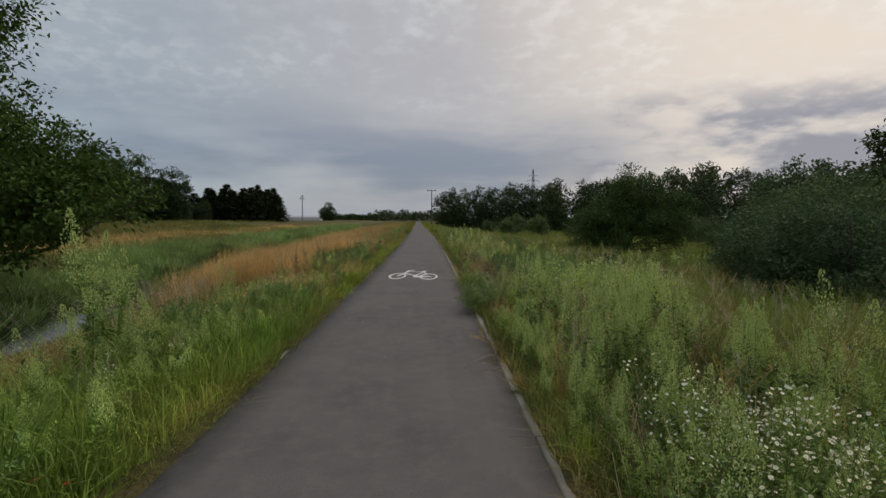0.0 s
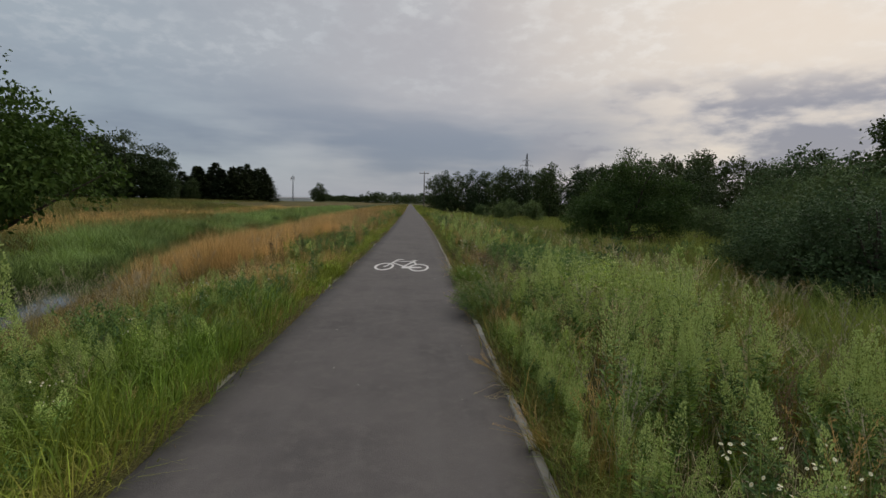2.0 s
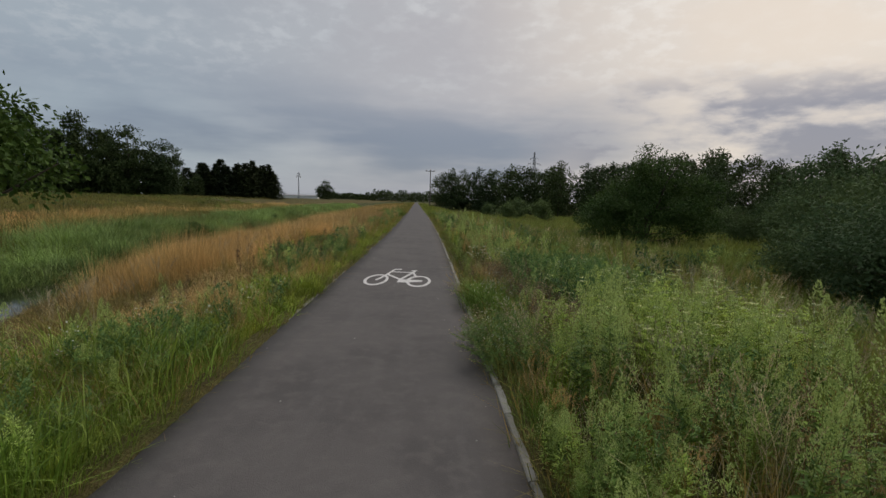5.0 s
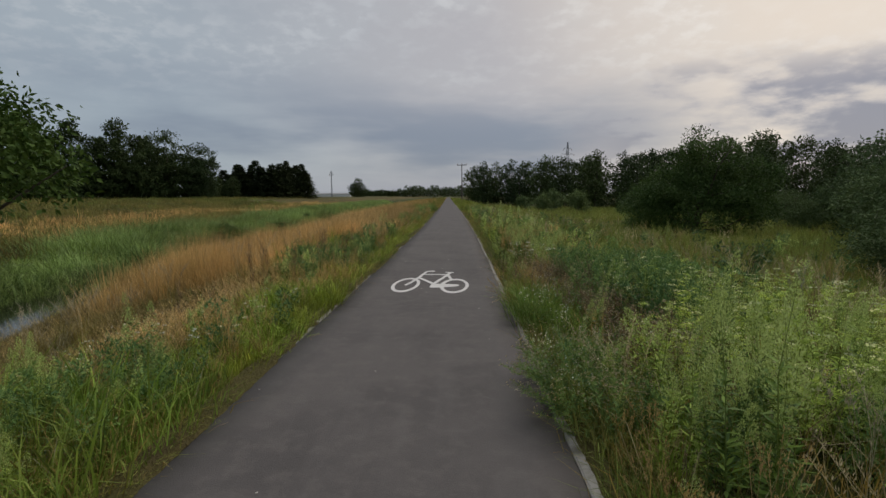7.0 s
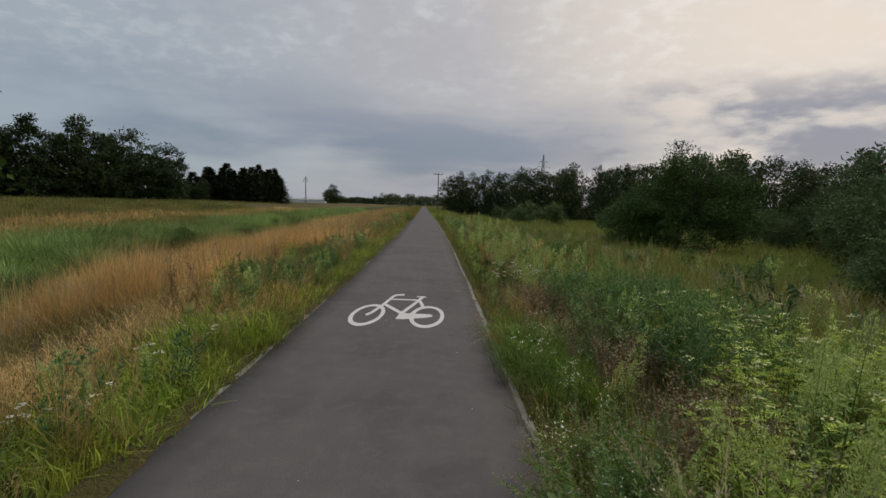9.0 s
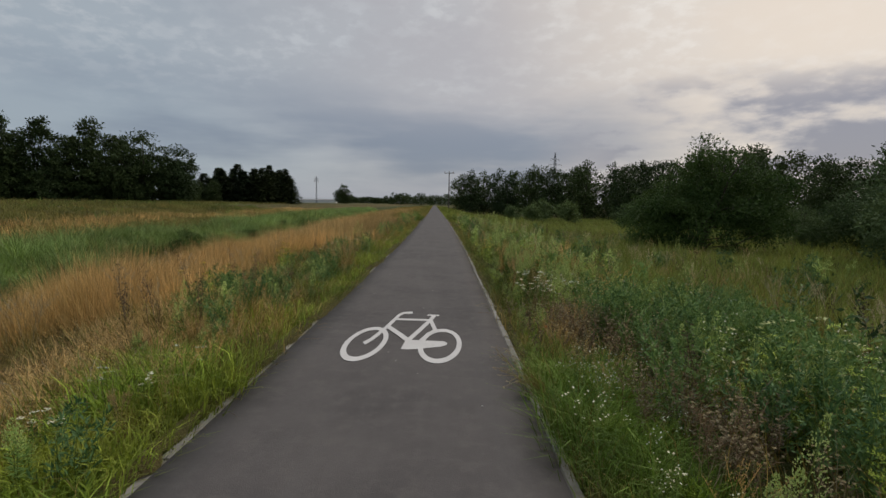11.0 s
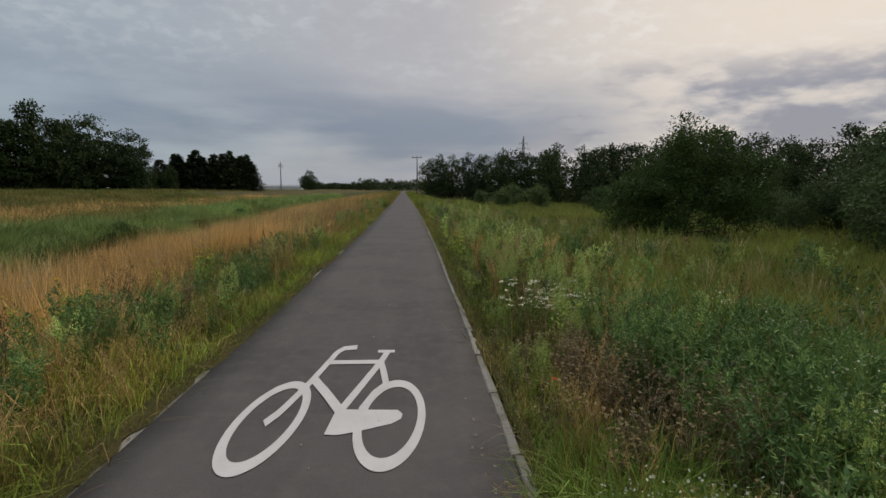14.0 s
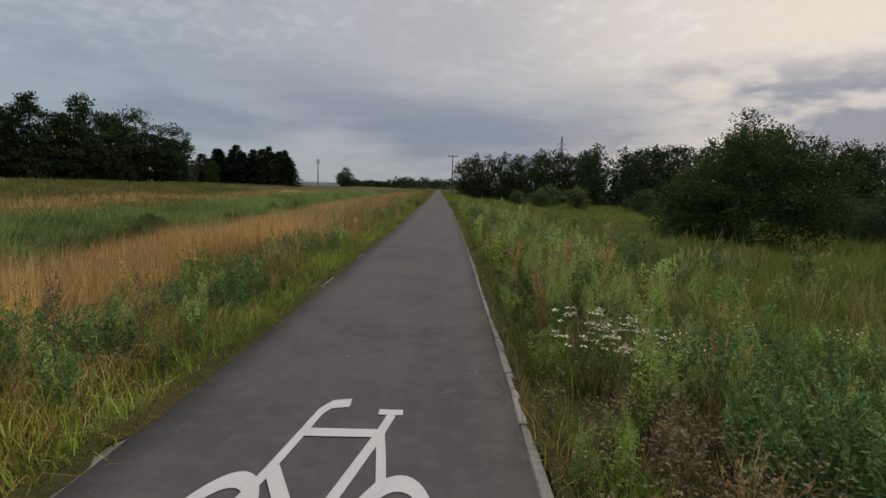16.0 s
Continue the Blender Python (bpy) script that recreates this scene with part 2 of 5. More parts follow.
CERAMIC = plain("insulator_ceramic", (0.30, 0.22, 0.17), 0.35, 0.1)
SHEET = plain("white_sheet", (0.72, 0.72, 0.70), 0.6, 0.15, 0.6)
ROOFING = plain("grey_roofing", (0.30, 0.30, 0.31), 0.7, 0.2, 0.6)
STONE = plain("pale_stone", (0.42, 0.40, 0.37), 0.9, 0.2, 30.0)

# ---- mesh tools ----
rng = np.random.default_rng(7)


def tri_mesh(name, V, F, mats, index=None):
    me = bpy.data.meshes.new(name)
    V, F = np.asarray(V, np.float32), np.asarray(F, np.int32)
    k = F.shape[1]
    me.vertices.add(len(V)), me.loops.add(F.size), me.polygons.add(len(F))
    me.vertices.foreach_set("co", V.ravel())
    me.loops.foreach_set("vertex_index", F.ravel())
    me.polygons.foreach_set("loop_start", np.arange(0, F.size, k, dtype=np.int32))
    for mt in (mats if isinstance(mats, (list, tuple)) else [mats]):
        me.materials.append(mt)
    if index is not None:
        me.polygons.foreach_set("material_index", np.asarray(index, np.int32))
    me.update(calc_edges=True)
    return me


def part(name, me, parent=None, label=""):
    ob = new(name, me)
    if parent is not None:
        ob.parent = parent
    return tagged(ob, label)


def from_bm(name, bm, mat, smooth=False):
    me = bpy.data.meshes.new(name)
    bm.to_mesh(me)
    bm.free()
    for mt in (mat if isinstance(mat, (list, tuple)) else [mat]):
        me.materials.append(mt)
    if smooth:
        me.polygons.foreach_set("use_smooth", [True] * len(me.polygons))
    return me


def unit(a):
    return a / np.maximum(np.linalg.norm(a, axis=-1, keepdims=True), 1e-9)


def value_noise(x, y, seed=0):
    """Smooth noise over the plane, 0 to 1."""
    xi, yi = np.floor(x).astype(np.int64), np.floor(y).astype(np.int64)
    fx, fy = x - xi, y - yi
    fx, fy = fx * fx * (3 - 2 * fx), fy * fy * (3 - 2 * fy)

    def h(a, b):
        k = (a * 374761393 + b * 668265263 + seed * 974711) & 0x7FFFFFFF
        k = ((k ^ (k >> 13)) * 1274126177) & 0x7FFFFFFF
        return ((k ^ (k >> 16)) & 0xFFFF) / 65535.0
    return (h(xi, yi) * (1 - fx) + h(xi + 1, yi) * fx) * (1 - fy) + (h(xi, yi + 1) * (1 - fx) + h(xi + 1, yi + 1) * fx) * fy


class Soup:
    """Triangles gathered from many small pieces."""

    def __init__(self):
        self.V, self.F, self.n, self.marks = [], [], 0, []

    def mark(self):
        """A new piece begins here."""
        self.marks.append(len(self.V))
        return self

    def put(self, V, F):
        self.V.append(np.asarray(V, np.float32))
        self.F.append(np.asarray(F, np.int32) + self.n)
        self.n += len(V)
        return self

    def leaves(self, pos, way, nrm, length, width, fold=0.25):
        """Folded leaves: base, two sides, tip."""
        pos, way, nrm = np.atleast_2d(pos), unit(np.atleast_2d(way)), np.atleast_2d(nrm)
        side = unit(np.cross(way, nrm))
        up = np.cross(side, way)
        L, W = np.broadcast_to(length, len(pos))[:, None], np.broadcast_to(width, len(pos))[:, None]
        mid = pos + way * L * 0.45 + up * W * fold
        V = np.stack([pos, mid - side * W * 0.5, mid + side * W * 0.5, pos + way * L], 1).reshape(-1, 3)
        i = np.arange(len(pos))[:, None] * 4
        F = np.concatenate([i + [0, 3, 1], i + [0, 2, 3]], 1).reshape(-1, 3)
        return self.put(V, F)

    def blades(self, pos, height, width, lean, yaw=None):
        """Grass blades that bend over: two segments and a tip."""
        N = len(pos)
        yaw = rng.uniform(0, 2 * math.pi, N) if yaw is None else yaw
        d = np.stack([np.cos(yaw), np.sin(yaw), np.zeros(N)], 1)
        s = np.stack([-np.sin(yaw), np.cos(yaw), np.zeros(N)], 1)
        turn = rng.uniform(0, 2 * math.pi, N)
        s = s * np.cos(turn)[:, None] + d * np.sin(turn)[:, None]
        H, W, B = height[:, None], width[:, None] * 0.5, (lean * height)[:, None]
        z = np.array([0, 0, 1.0])
        mid, tip = pos + d * B * 0.3 + z * H * 0.6, pos + d * B + z * H * (1 - 0.25 * lean[:, None])
        V = np.stack([pos - s * W, pos + s * W, mid - s * W * 0.8, mid + s * W * 0.8, tip], 1).reshape(-1, 3)
        i = np.arange(N)[:, None] * 5
        F = np.concatenate([i + [0, 1, 3], i + [0, 3, 2], i + [2, 3, 4]], 1).reshape(-1, 3)
        return self.put(V, F)

    def spikes(self, pos, height, width, lean, yaw):
        """Far blades: one triangle each."""
        N = len(pos)
        d = np.stack([np.cos(yaw), np.sin(yaw), np.zeros(N)], 1)
        turn = rng.uniform(0, 2 * math.pi, N)
        s = np.stack([np.cos(turn), np.sin(turn), np.zeros(N)], 1) * width[:, None] * 0.6
        tip = pos + d * (lean * height)[:, None] + np.array([0, 0, 1.0]) * (height * (1 - 0.25 * lean))[:, None]
        return self.put(np.stack([pos - s, pos + s, tip], 1).reshape(-1, 3), np.arange(N * 3).reshape(-1, 3))

    def tube(self, pts, r0, r1, n=4):
        pts = np.asarray(pts, float)
        t = unit(np.gradient(pts, axis=0))
        a = unit(np.cross(t, np.array([0.31, 0.17, 0.93]) + 0.01 * t[:, ::-1]))
        b = np.cross(t, a)
        r = np.linspace(r0, r1, len(pts))[:, None, None]
        ang = np.arange(n) * 2 * math.pi / n
        ring = pts[:, None] + r * (a[:, None] * np.cos(ang)[None, :, None] + b[:, None] * np.sin(ang)[None, :, None])
        F = []
        for k in range(len(pts) - 1):
            for j in range(n):
                p, q = k * n + j, k * n + (j + 1) % n
                F += [(p, q, q + n), (p, q + n, p + n)]
        last = (len(pts) - 1) * n
        F += [(last, last + j, last + j + 1) for j in range(1, n - 1)]
        return self.put(ring.reshape(-1, 3), F)

    def disc(self, centre, nrm, r, n=6, cup=0.3):
        c, nrm = np.asarray(centre, float), unit(np.asarray(nrm, float))
        a = unit(np.cross(nrm, (0.3, 0.9, 0.2)))
        b = np.cross(nrm, a)
        ang = np.arange(n) * 2 * math.pi / n
        ring = c + r * (np.cos(ang)[:, None] * a + np.sin(ang)[:, None] * b) + nrm * r * cup
        return self.put(np.vstack([c[None], ring]), [(0, 1 + j, 1 + (j + 1) % n) for j in range(n)])

    def arrays(self):
        return np.concatenate(self.V), np.concatenate(self.F)

    def mesh(self, name, mat):
        V, F = self.arrays()
        return tri_mesh(name, V, F, mat)


# ---- the lie of the land ----
def path_x(y):
    """The path's centre line: straight, then leaning a little to one side."""
    y = np.asarray(y, float)
    return -0.024 * 8.0 * np.log1p(np.exp(np.clip((y - 28.0) / 8.0, -30, 60)))


def ditch_x(y):
    y = np.asarray(y, float)
    line = np.interp(y, [-12, 8, 19, 32, 44, 80, 140, 260], [-7.4, -10.2, -12.0, -12.9, -13.6, -16.0, -20.0, -26.0])
    return line + 0.45 * np.sin(y * 0.23 + 2.0) + 0.35 * np.sin(y * 0.53) + 0.2 * np.sin(y * 1.1)


WATER_Z = -1.75
FAR_V = np.array([-400, -60, -36, -22, -14, -8, -5.0, -3.4, -2.2, -1.3, 0.0])
FAR_Z = np.array([1.0, 0.95, 0.72, -0.12, -0.60, -0.86, -0.80, -0.95, -1.30, -1.9, -2.1])


def land(x, y):
    """Height of the ground."""
    x, y = np.asarray(x, float), np.asarray(y, float)
    r, v = x - path_x(y), x - ditch_x(y)
    right = np.interp(r, [1.2, 2.0, 4.5, 9, 16, 40, 400], [-0.09, -0.12, -0.35, -0.85, -1.2, -1.3, -1.0])
    frac = np.clip((-2.9 - r) / np.maximum(-2.9 - (ditch_x(y) + 1.2 - path_x(y)), 0.5), 0, 1)
    near = np.interp(frac, [0, 0.25, 0.6, 0.84, 0.93, 1.0], [-0.10, -0.33, -0.72, -0.98, -1.25, -1.9])
    open_ = np.interp(frac, [0, 0.25, 0.6, 0.84, 1.0], [-0.10, -0.42, -1.02, -1.48, -1.9])
    f = np.clip((y - 15.5) / 3.0, 0, 1)
    near = open_ * (1 - f) + near * f
    near = np.where(v < 1.2, np.interp(v, [0, 1.2], [-2.1, -1.9]), near)
    left = np.where(v < 0, np.interp(v, FAR_V, FAR_Z), near)
    left = np.where(r > -2.9, np.interp(r, [-2.9, -2.0, -1.2], [-0.10, -0.04, -0.02]), left)
    z = np.where(r > 0, right, left)
    z = np.where(np.abs(r) < 1.3, -0.13 - 0.03 * r, z)
    z += np.interp(v, [-14, -8, -3, -1.4], [0.0, 1.0, 1.0, 0.0]) * 0.75 * (value_noise(x * 0.33, y * 0.22, 14) - 0.45) * (r < 0)
    rough = np.clip((np.abs(r) - 1.6) / 2.0, 0, 1)
    z += rough * (0.30 * (value_noise(x * 0.28, y * 0.28, 2) - 0.5) + 0.22 * (value_noise(x * 0.45, y * 0.45, 3) - 0.5) + 0.10 * (value_noise(x * 1.7, y * 1.7, 5) - 0.5))
    return z


def dryness(x, y):
    """0 green, 1 dry."""
    r, v = x - path_x(y), x - ditch_x(y)
    left = np.where(v > 1.0, np.clip((-2.2 - r) / 1.5, 0.15, np.interp(y, [60, 110], [0.9, 0.45])), np.interp(v, [-70, -45, -30, -18, -11, -7, -1], [0.25, 0.35, 0.55, 0.75, 0.6, 0.05, 0.1]))
    return np.where(r > 0, np.interp(r, [1.3, 4, 9, 18, 60], [0.25, 0.2, 0.3, 0.45, 0.5]), left)


def spread(a, b, n, power=1.0):
    return a + (b - a) * np.linspace(0, 1, n) ** power


gx = np.unique(np.round(np.concatenate([-spread(45, 1800, 26, 2.6), np.arange(-45, -16, 0.8), np.arange(-16, 16, 0.32), np.arange(16, 45, 1.0), spread(45, 1800, 26, 2.6)]), 3))
gy = np.unique(np.round(np.concatenate([-spread(8, 400, 12, 2.2), np.arange(-8, 40, 0.45), np.arange(40, 110, 1.6), spread(110, 3500, 40, 2.4)]), 3))
GX, GY = np.meshgrid(gx, gy)
GZ = land(GX, GY)
i, j = np.meshgrid(np.arange(len(gx) - 1), np.arange(len(gy) - 1))
k = (j * len(gx) + i).ravel()
me = tri_mesh("ground", np.stack([GX, GY, GZ], -1).reshape(-1, 3), np.stack([k, k + 1, k + 1 + len(gx), k + len(gx)], 1), GROUND)
attr = me.attributes.new("dry", "FLOAT", "POINT")
attr.data.foreach_set("value", dryness(GX, GY).astype(np.float32).ravel())
me.polygons.foreach_set("use_smooth", np.ones(len(me.polygons), bool))
tagged(new("ground", me), "rough meadow ground with dry thatch and green grass", "ground", kind="structure")

ys = np.arange(-30, 240, 1.0)
wx = ditch_x(ys)
V = np.concatenate([np.stack([wx - 1.9, ys, np.full_like(ys, WATER_Z)], 1), np.stack([wx + 1.9, ys, np.full_like(ys, WATER_Z)], 1)])
k = np.arange(len(ys) - 1)
tagged(new("water", tri_mesh("water", V, np.stack([k, k + len(ys), k + 1 + len(ys), k + 1], 1), WATER)), "still dark water in a narrow drainage ditch", "water", kind="structure")

# ---- path, kerbs, marking ----
TILT = -0.0297                        # the path falls to one side


def path_z(r):
    return TILT * r


ys = np.concatenate([np.arange(-12, 60, 0.25), np.arange(60, 420, 2.0)])
cross = np.array([-1.25, -0.9, -0.45, 0.0, 0.45, 0.9, 1.25])
PX = path_x(ys)[:, None] + cross[None]
top = np.stack([PX, np.repeat(ys[:, None], 7, 1), path_z(cross)[None] + 0 * PX], -1)
top[:, :, 2] += 0.004 * (value_noise(top[:, :, 0] * 1.5, top[:, :, 1] * 0.8, 9) - 0.5)
low_l, low_r = top[:, :1] - [0, 0, 0.15], top[:, -1:] - [0, 0, 0.15]
V = np.concatenate([low_l, top, low_r], 1)
c = V.shape[1]
i, j = np.meshgrid(np.arange(c - 1), np.arange(len(ys) - 1))
k = (j * c + i).ravel()
tagged(new("road", tri_mesh("road", V.reshape(-1, 3), np.stack([k, k + 1, k + 1 + c, k + c], 1), ASPHALT)), "grey asphalt cycle path with fine worn grain", "cycle path", kind="structure")


def kerb_mesh(seed):
    r = random.Random(seed)
    bm = bmesh.new()
    bmesh.ops.create_cube(bm, size=1.0)
    for v in bm.verts:
        v.co = Vector((v.co.x * 0.075, v.co.y * 0.985, v.co.z * 0.22))
    bmesh.ops.bevel(bm, geom=[e for e in bm.edges if abs(e.verts[0].co.y - e.verts[1].co.y) > 0.5 and e.verts[0].co.z > 0], offset=0.010, segments=1, affect="EDGES")
    for v in bm.verts:
        v.co += Vector((r.uniform(-.003, .003), r.uniform(-.004, .004), r.uniform(-.003, .003)))
    return from_bm("kerbstone", bm, KERB)


kerb_kinds = [kerb_mesh(s) for s in range(4)]
for side, name in ((-1, "kerb_1"), (1, "kerb_2")):
    root = tagged(new(name), "row of weathered concrete edging stones beside asphalt", "kerb", kind="structure")
    for q in range(-3, 90):
        y = q + 0.37 + 0.3 * (side > 0)
        ob = part("kerbstone", kerb_kinds[rng.integers(4)], root)
        x = float(path_x(y)) + side * 1.292
        ob.matrix_basis = pose(x + rng.normal(0, 0.004), y, path_z(side * 1.29) - 0.11 + (0.008 if side > 0 else -0.016) + rng.normal(0, 0.004), rng.normal(0, 0.25), rng.normal(0, 0.8), math.degrees(0.024 / (1 + math.exp(-(y - 28) / 8))) + rng.normal(0, 0.15))


def stroke(soup, pts, wide, closed=False):
    """A painted line of even width, in the marking's own unstretched plane."""
    P = np.asarray(pts, float)
    if closed:
        t = np.roll(P, -1, 0) - np.roll(P, 1, 0)
    else:
        t = np.gradient(P, axis=0)
    t = unit(t)
    s = np.stack([-t[:, 1], t[:, 0]], 1) * wide / 2
    n = len(P)
    V = np.concatenate([P - s, P + s])
    k = np.arange(n if closed else n - 1)
    m = (k + 1) % n
    soup.put(np.concatenate([V, np.full((2 * n, 1), 0.0004 * len(soup.V))], 1), np.concatenate([np.stack([k, m, m + n], 1), np.stack([k, m + n, k + n], 1)]))


def bicycle_marking():
    """Bicycle symbol: drawn in a plane of its own, stretched along the path."""
    s = Soup()
    a = np.linspace(0, 2 * math.pi, 48, endpoint=False)
    for cx, cy, rx in ((-0.475, -0.021, 0.211), (0.410, 0.0, 0.228)):
        sy = 0.252 * np.sin(a)
        stroke(s, np.stack([cx + rx * np.cos(a) + 0.14 * sy, cy + sy], 1), 0.060, True)
    stroke(s, [(-0.49, -0.045), (-0.43, 0.025), (-0.38, 0.127), (-0.315, 0.273), (-0.25, 0.458), (-0.215, 0.565), (-0.16, 0.615), (-0.03, 0.632)], 0.056)
    stroke(s, [(-0.25, 0.448), (0.0, 0.455), (0.24, 0.463)], 0.042)
    stroke(s, [(0.30, 0.575), (0.25, 0.458), (0.14, 0.255), (0.02, 0.04)], 0.060)
    stroke(s, [(0.20, 0.584), (0.28, 0.584), (0.375, 0.588)], 0.034)
    stroke(s, [(-0.29, 0.27), (-0.14, 0.16), (0.005, 0.045)], 0.060)
    stroke(s, [(0.255, 0.46), (0.295, 0.36), (0.34, 0.235)], 0.056)
    stroke(s, [(0.34, 0.245), (0.25, 0.17), (0.17, 0.04)], 0.048)
    s.put([(-0.04, -0.105, 0), (0.05, -0.108, 0), (0.18, -0.088, 0), (0.42, -0.040, 0), (0.485, -0.010, 0), (0.495, 0.022, 0), (0.455, 0.048, 0), (-0.015, 0.048, 0)],
          [(0, 1, 7), (1, 2, 7), (2, 6, 7), (2, 3, 6), (3, 4, 6), (4, 5, 6)])
    V, F = s.arrays()
    n = np.cross(V[F[:, 1]] - V[F[:, 0]], V[F[:, 2]] - V[F[:, 0]])[:, 2]
    F[n < 0] = F[n < 0][:, ::-1]
    V[:, 1] = 13.71 + V[:, 1] * 2.6
    V[:, 2] = path_z(V[:, 0]) + 0.0045 + V[:, 2]
    return tri_mesh("road_marking", V, F, PAINT)


def soil_edge(side, cover, reach, limit, seed):
    """Washed soil and thatch that has crept over the kerb, with a ragged edge."""
    y = np.arange(-10, 70, 0.06)
    n = value_noise(y * 0.9, y * 0 + seed, 1) * 0.72 + value_noise(y * 5.3, y * 0 + seed, 2) * 0.28
    inner = 1.355 - np.clip((n - cover) * reach, 0, limit) - 0.012 * value_noise(y * 31, y * 0 + seed, 4)
    px = path_x(y)
    rows = []
    for f, up in ((0.0, -0.004), (0.35, 0.020), (1.0, 0.030)):
        r = side * (inner + (1.43 - inner) * f)
        rows.append(np.stack([px + r, y, path_z(side * inner) + up + 0.010 * value_noise(y * 9, y * 0 + f * 7 + seed, 6)], 1))
    V, m = np.concatenate(rows), len(y)
    k = np.arange(m - 1)
    F = np.concatenate([np.stack([k, k + 1, k + 1 + m, k + m], 1), np.stack([k + m, k + m + 1, k + 2 * m + 1, k + 2 * m], 1)])
    me = tri_mesh("soil_edge", V, F[:, ::-1] if side < 0 else F, GROUND)
    at_ = me.attributes.new("dry", "FLOAT", "POINT")
    at_.data.foreach_set("value", np.full(len(V), 0.55, np.float32))
    tagged(new("soil_edge", me), "crumbly soil and thatch creeping over the kerb", "soil", kind="structure")


soil_edge(-1, 0.12, 0.42, 0.125, 3)
soil_edge(1, 0.45, 0.30, 0.055, 8)
tagged(new("road_marking", bicycle_marking()), "white painted bicycle symbol on asphalt", "road marking")

# ---- plants: templates of parts, used singly and joined ----


def curve_up(h, lean, yaw, n=4, wob=0.02):
    t = np.linspace(0, 1, n)
    p = np.stack([np.cos(yaw) * lean * h * t ** 2, np.sin(yaw) * lean * h * t ** 2, h * t], 1)
    p[1:-1, :2] += rng.normal(0, wob * h, (n - 2, 2))
    return p


def along(p, t):
    t = np.asarray(t) * (len(p) - 1)
    k = np.clip(t.astype(int), 0, len(p) - 2)
    f = (t - k)[:, None]
    return p[k] * (1 - f) + p[k + 1] * f


def around(n, up):
    a = rng.uniform(0, 2 * math.pi, n)
    return np.stack([np.cos(a), np.sin(a), np.broadcast_to(up, n)], 1)


UP = np.array([0, 0, 1.0])


def spire(stem, leaf, bud, h, lean, top, thick, n_leaf, n_bud, long_leaf):
    """One upright stalk: drooping lance leaves below, a dense tapering spire of buds above."""
    base = np.append(rng.normal(0, 0.08, 2), 0)
    p = curve_up(h, lean, rng.uniform(0, 6.3)) + base
    stem.mark().tube(p, 0.006, 0.002, 3)
    t = rng.uniform(0.08, top + 0.12, n_leaf)
    leaf.leaves(along(p, t), around(n_leaf, rng.uniform(-0.15, 0.9, n_leaf)), UP + 0.3 * rng.normal(size=(n_leaf, 3)), long_leaf * (1.2 - 0.6 * t) * rng.uniform(0.7, 1.2, n_leaf), 0.20 * long_leaf)
    u = rng.uniform(0, 1, n_bud) ** 1.25
    reach = thick * h * (1 - u) ** 0.8 * rng.uniform(0.25, 1.0, n_bud) ** 0.6 + 0.006
    out = around(n_bud, rng.uniform(0.4, 1.1, n_bud)) * reach[:, None]
    bud.leaves(along(p, top + (1 - top) * u) + out, out + UP * 0.05, UP * 0.4 + rng.normal(size=(n_bud, 3)), rng.uniform(0.010, 0.022, n_bud), 0.010, 0.5)


def horseweed():
    stem, leaf, bud = Soup(), Soup(), Soup()
    for s in range(rng.integers(3, 6)):
        spire(stem, leaf, bud, rng.uniform(0.72, 1.28), rng.uniform(0.02, 0.16), rng.uniform(0.52, 0.66), 0.085, 64, 270, 0.105)
    return dict(stem=(stem, STEM), foliage=(leaf, WEED), bloom=(bud, SPIRE))


def pale_weed():
    stem, leaf, bud = Soup(), Soup(), Soup()
    for s in range(rng.integers(4, 7)):
        spire(stem, leaf, bud, rng.uniform(0.50, 0.98), rng.uniform(0.05, 0.22), rng.uniform(0.60, 0.75), 0.10, 70, 120, 0.085)
    return dict(stem=(stem, STEM), foliage=(leaf, PALE), bloom=(bud, SPIRE))


def mugwort():
    """Bushy clump: many stems, side shoots of cut leaves that turn up at the tips."""
    stem, leaf = Soup(), Soup()
    for s in range(rng.integers(6, 10)):
        h, base = rng.uniform(0.50, 1.05), np.append(rng.normal(0, 0.11, 2), 0)
        p = curve_up(h, rng.uniform(0.05, 0.38), rng.uniform(0, 6.3)) + base
        stem.mark().tube(p, 0.006, 0.002, 3)
        for q in range(13):
            t = rng.uniform(0.12, 1.0)
            b, d = along(p, [t])[0], around(1, rng.uniform(0.5, 1.3))[0]
            ln = rng.uniform(0.07, 0.16) * (1.25 - 0.75 * t)
            k = np.linspace(0.1, 1, 8)
            leaf.leaves(b + d * (ln * k)[:, None], d + 0.75 * rng.normal(size=(8, 3)), UP + 0.5 * rng.normal(size=(8, 3)), rng.uniform(0.03, 0.07, 8), 0.017)
    return dict(stem=(stem, STEM), foliage=(leaf, BLUE))


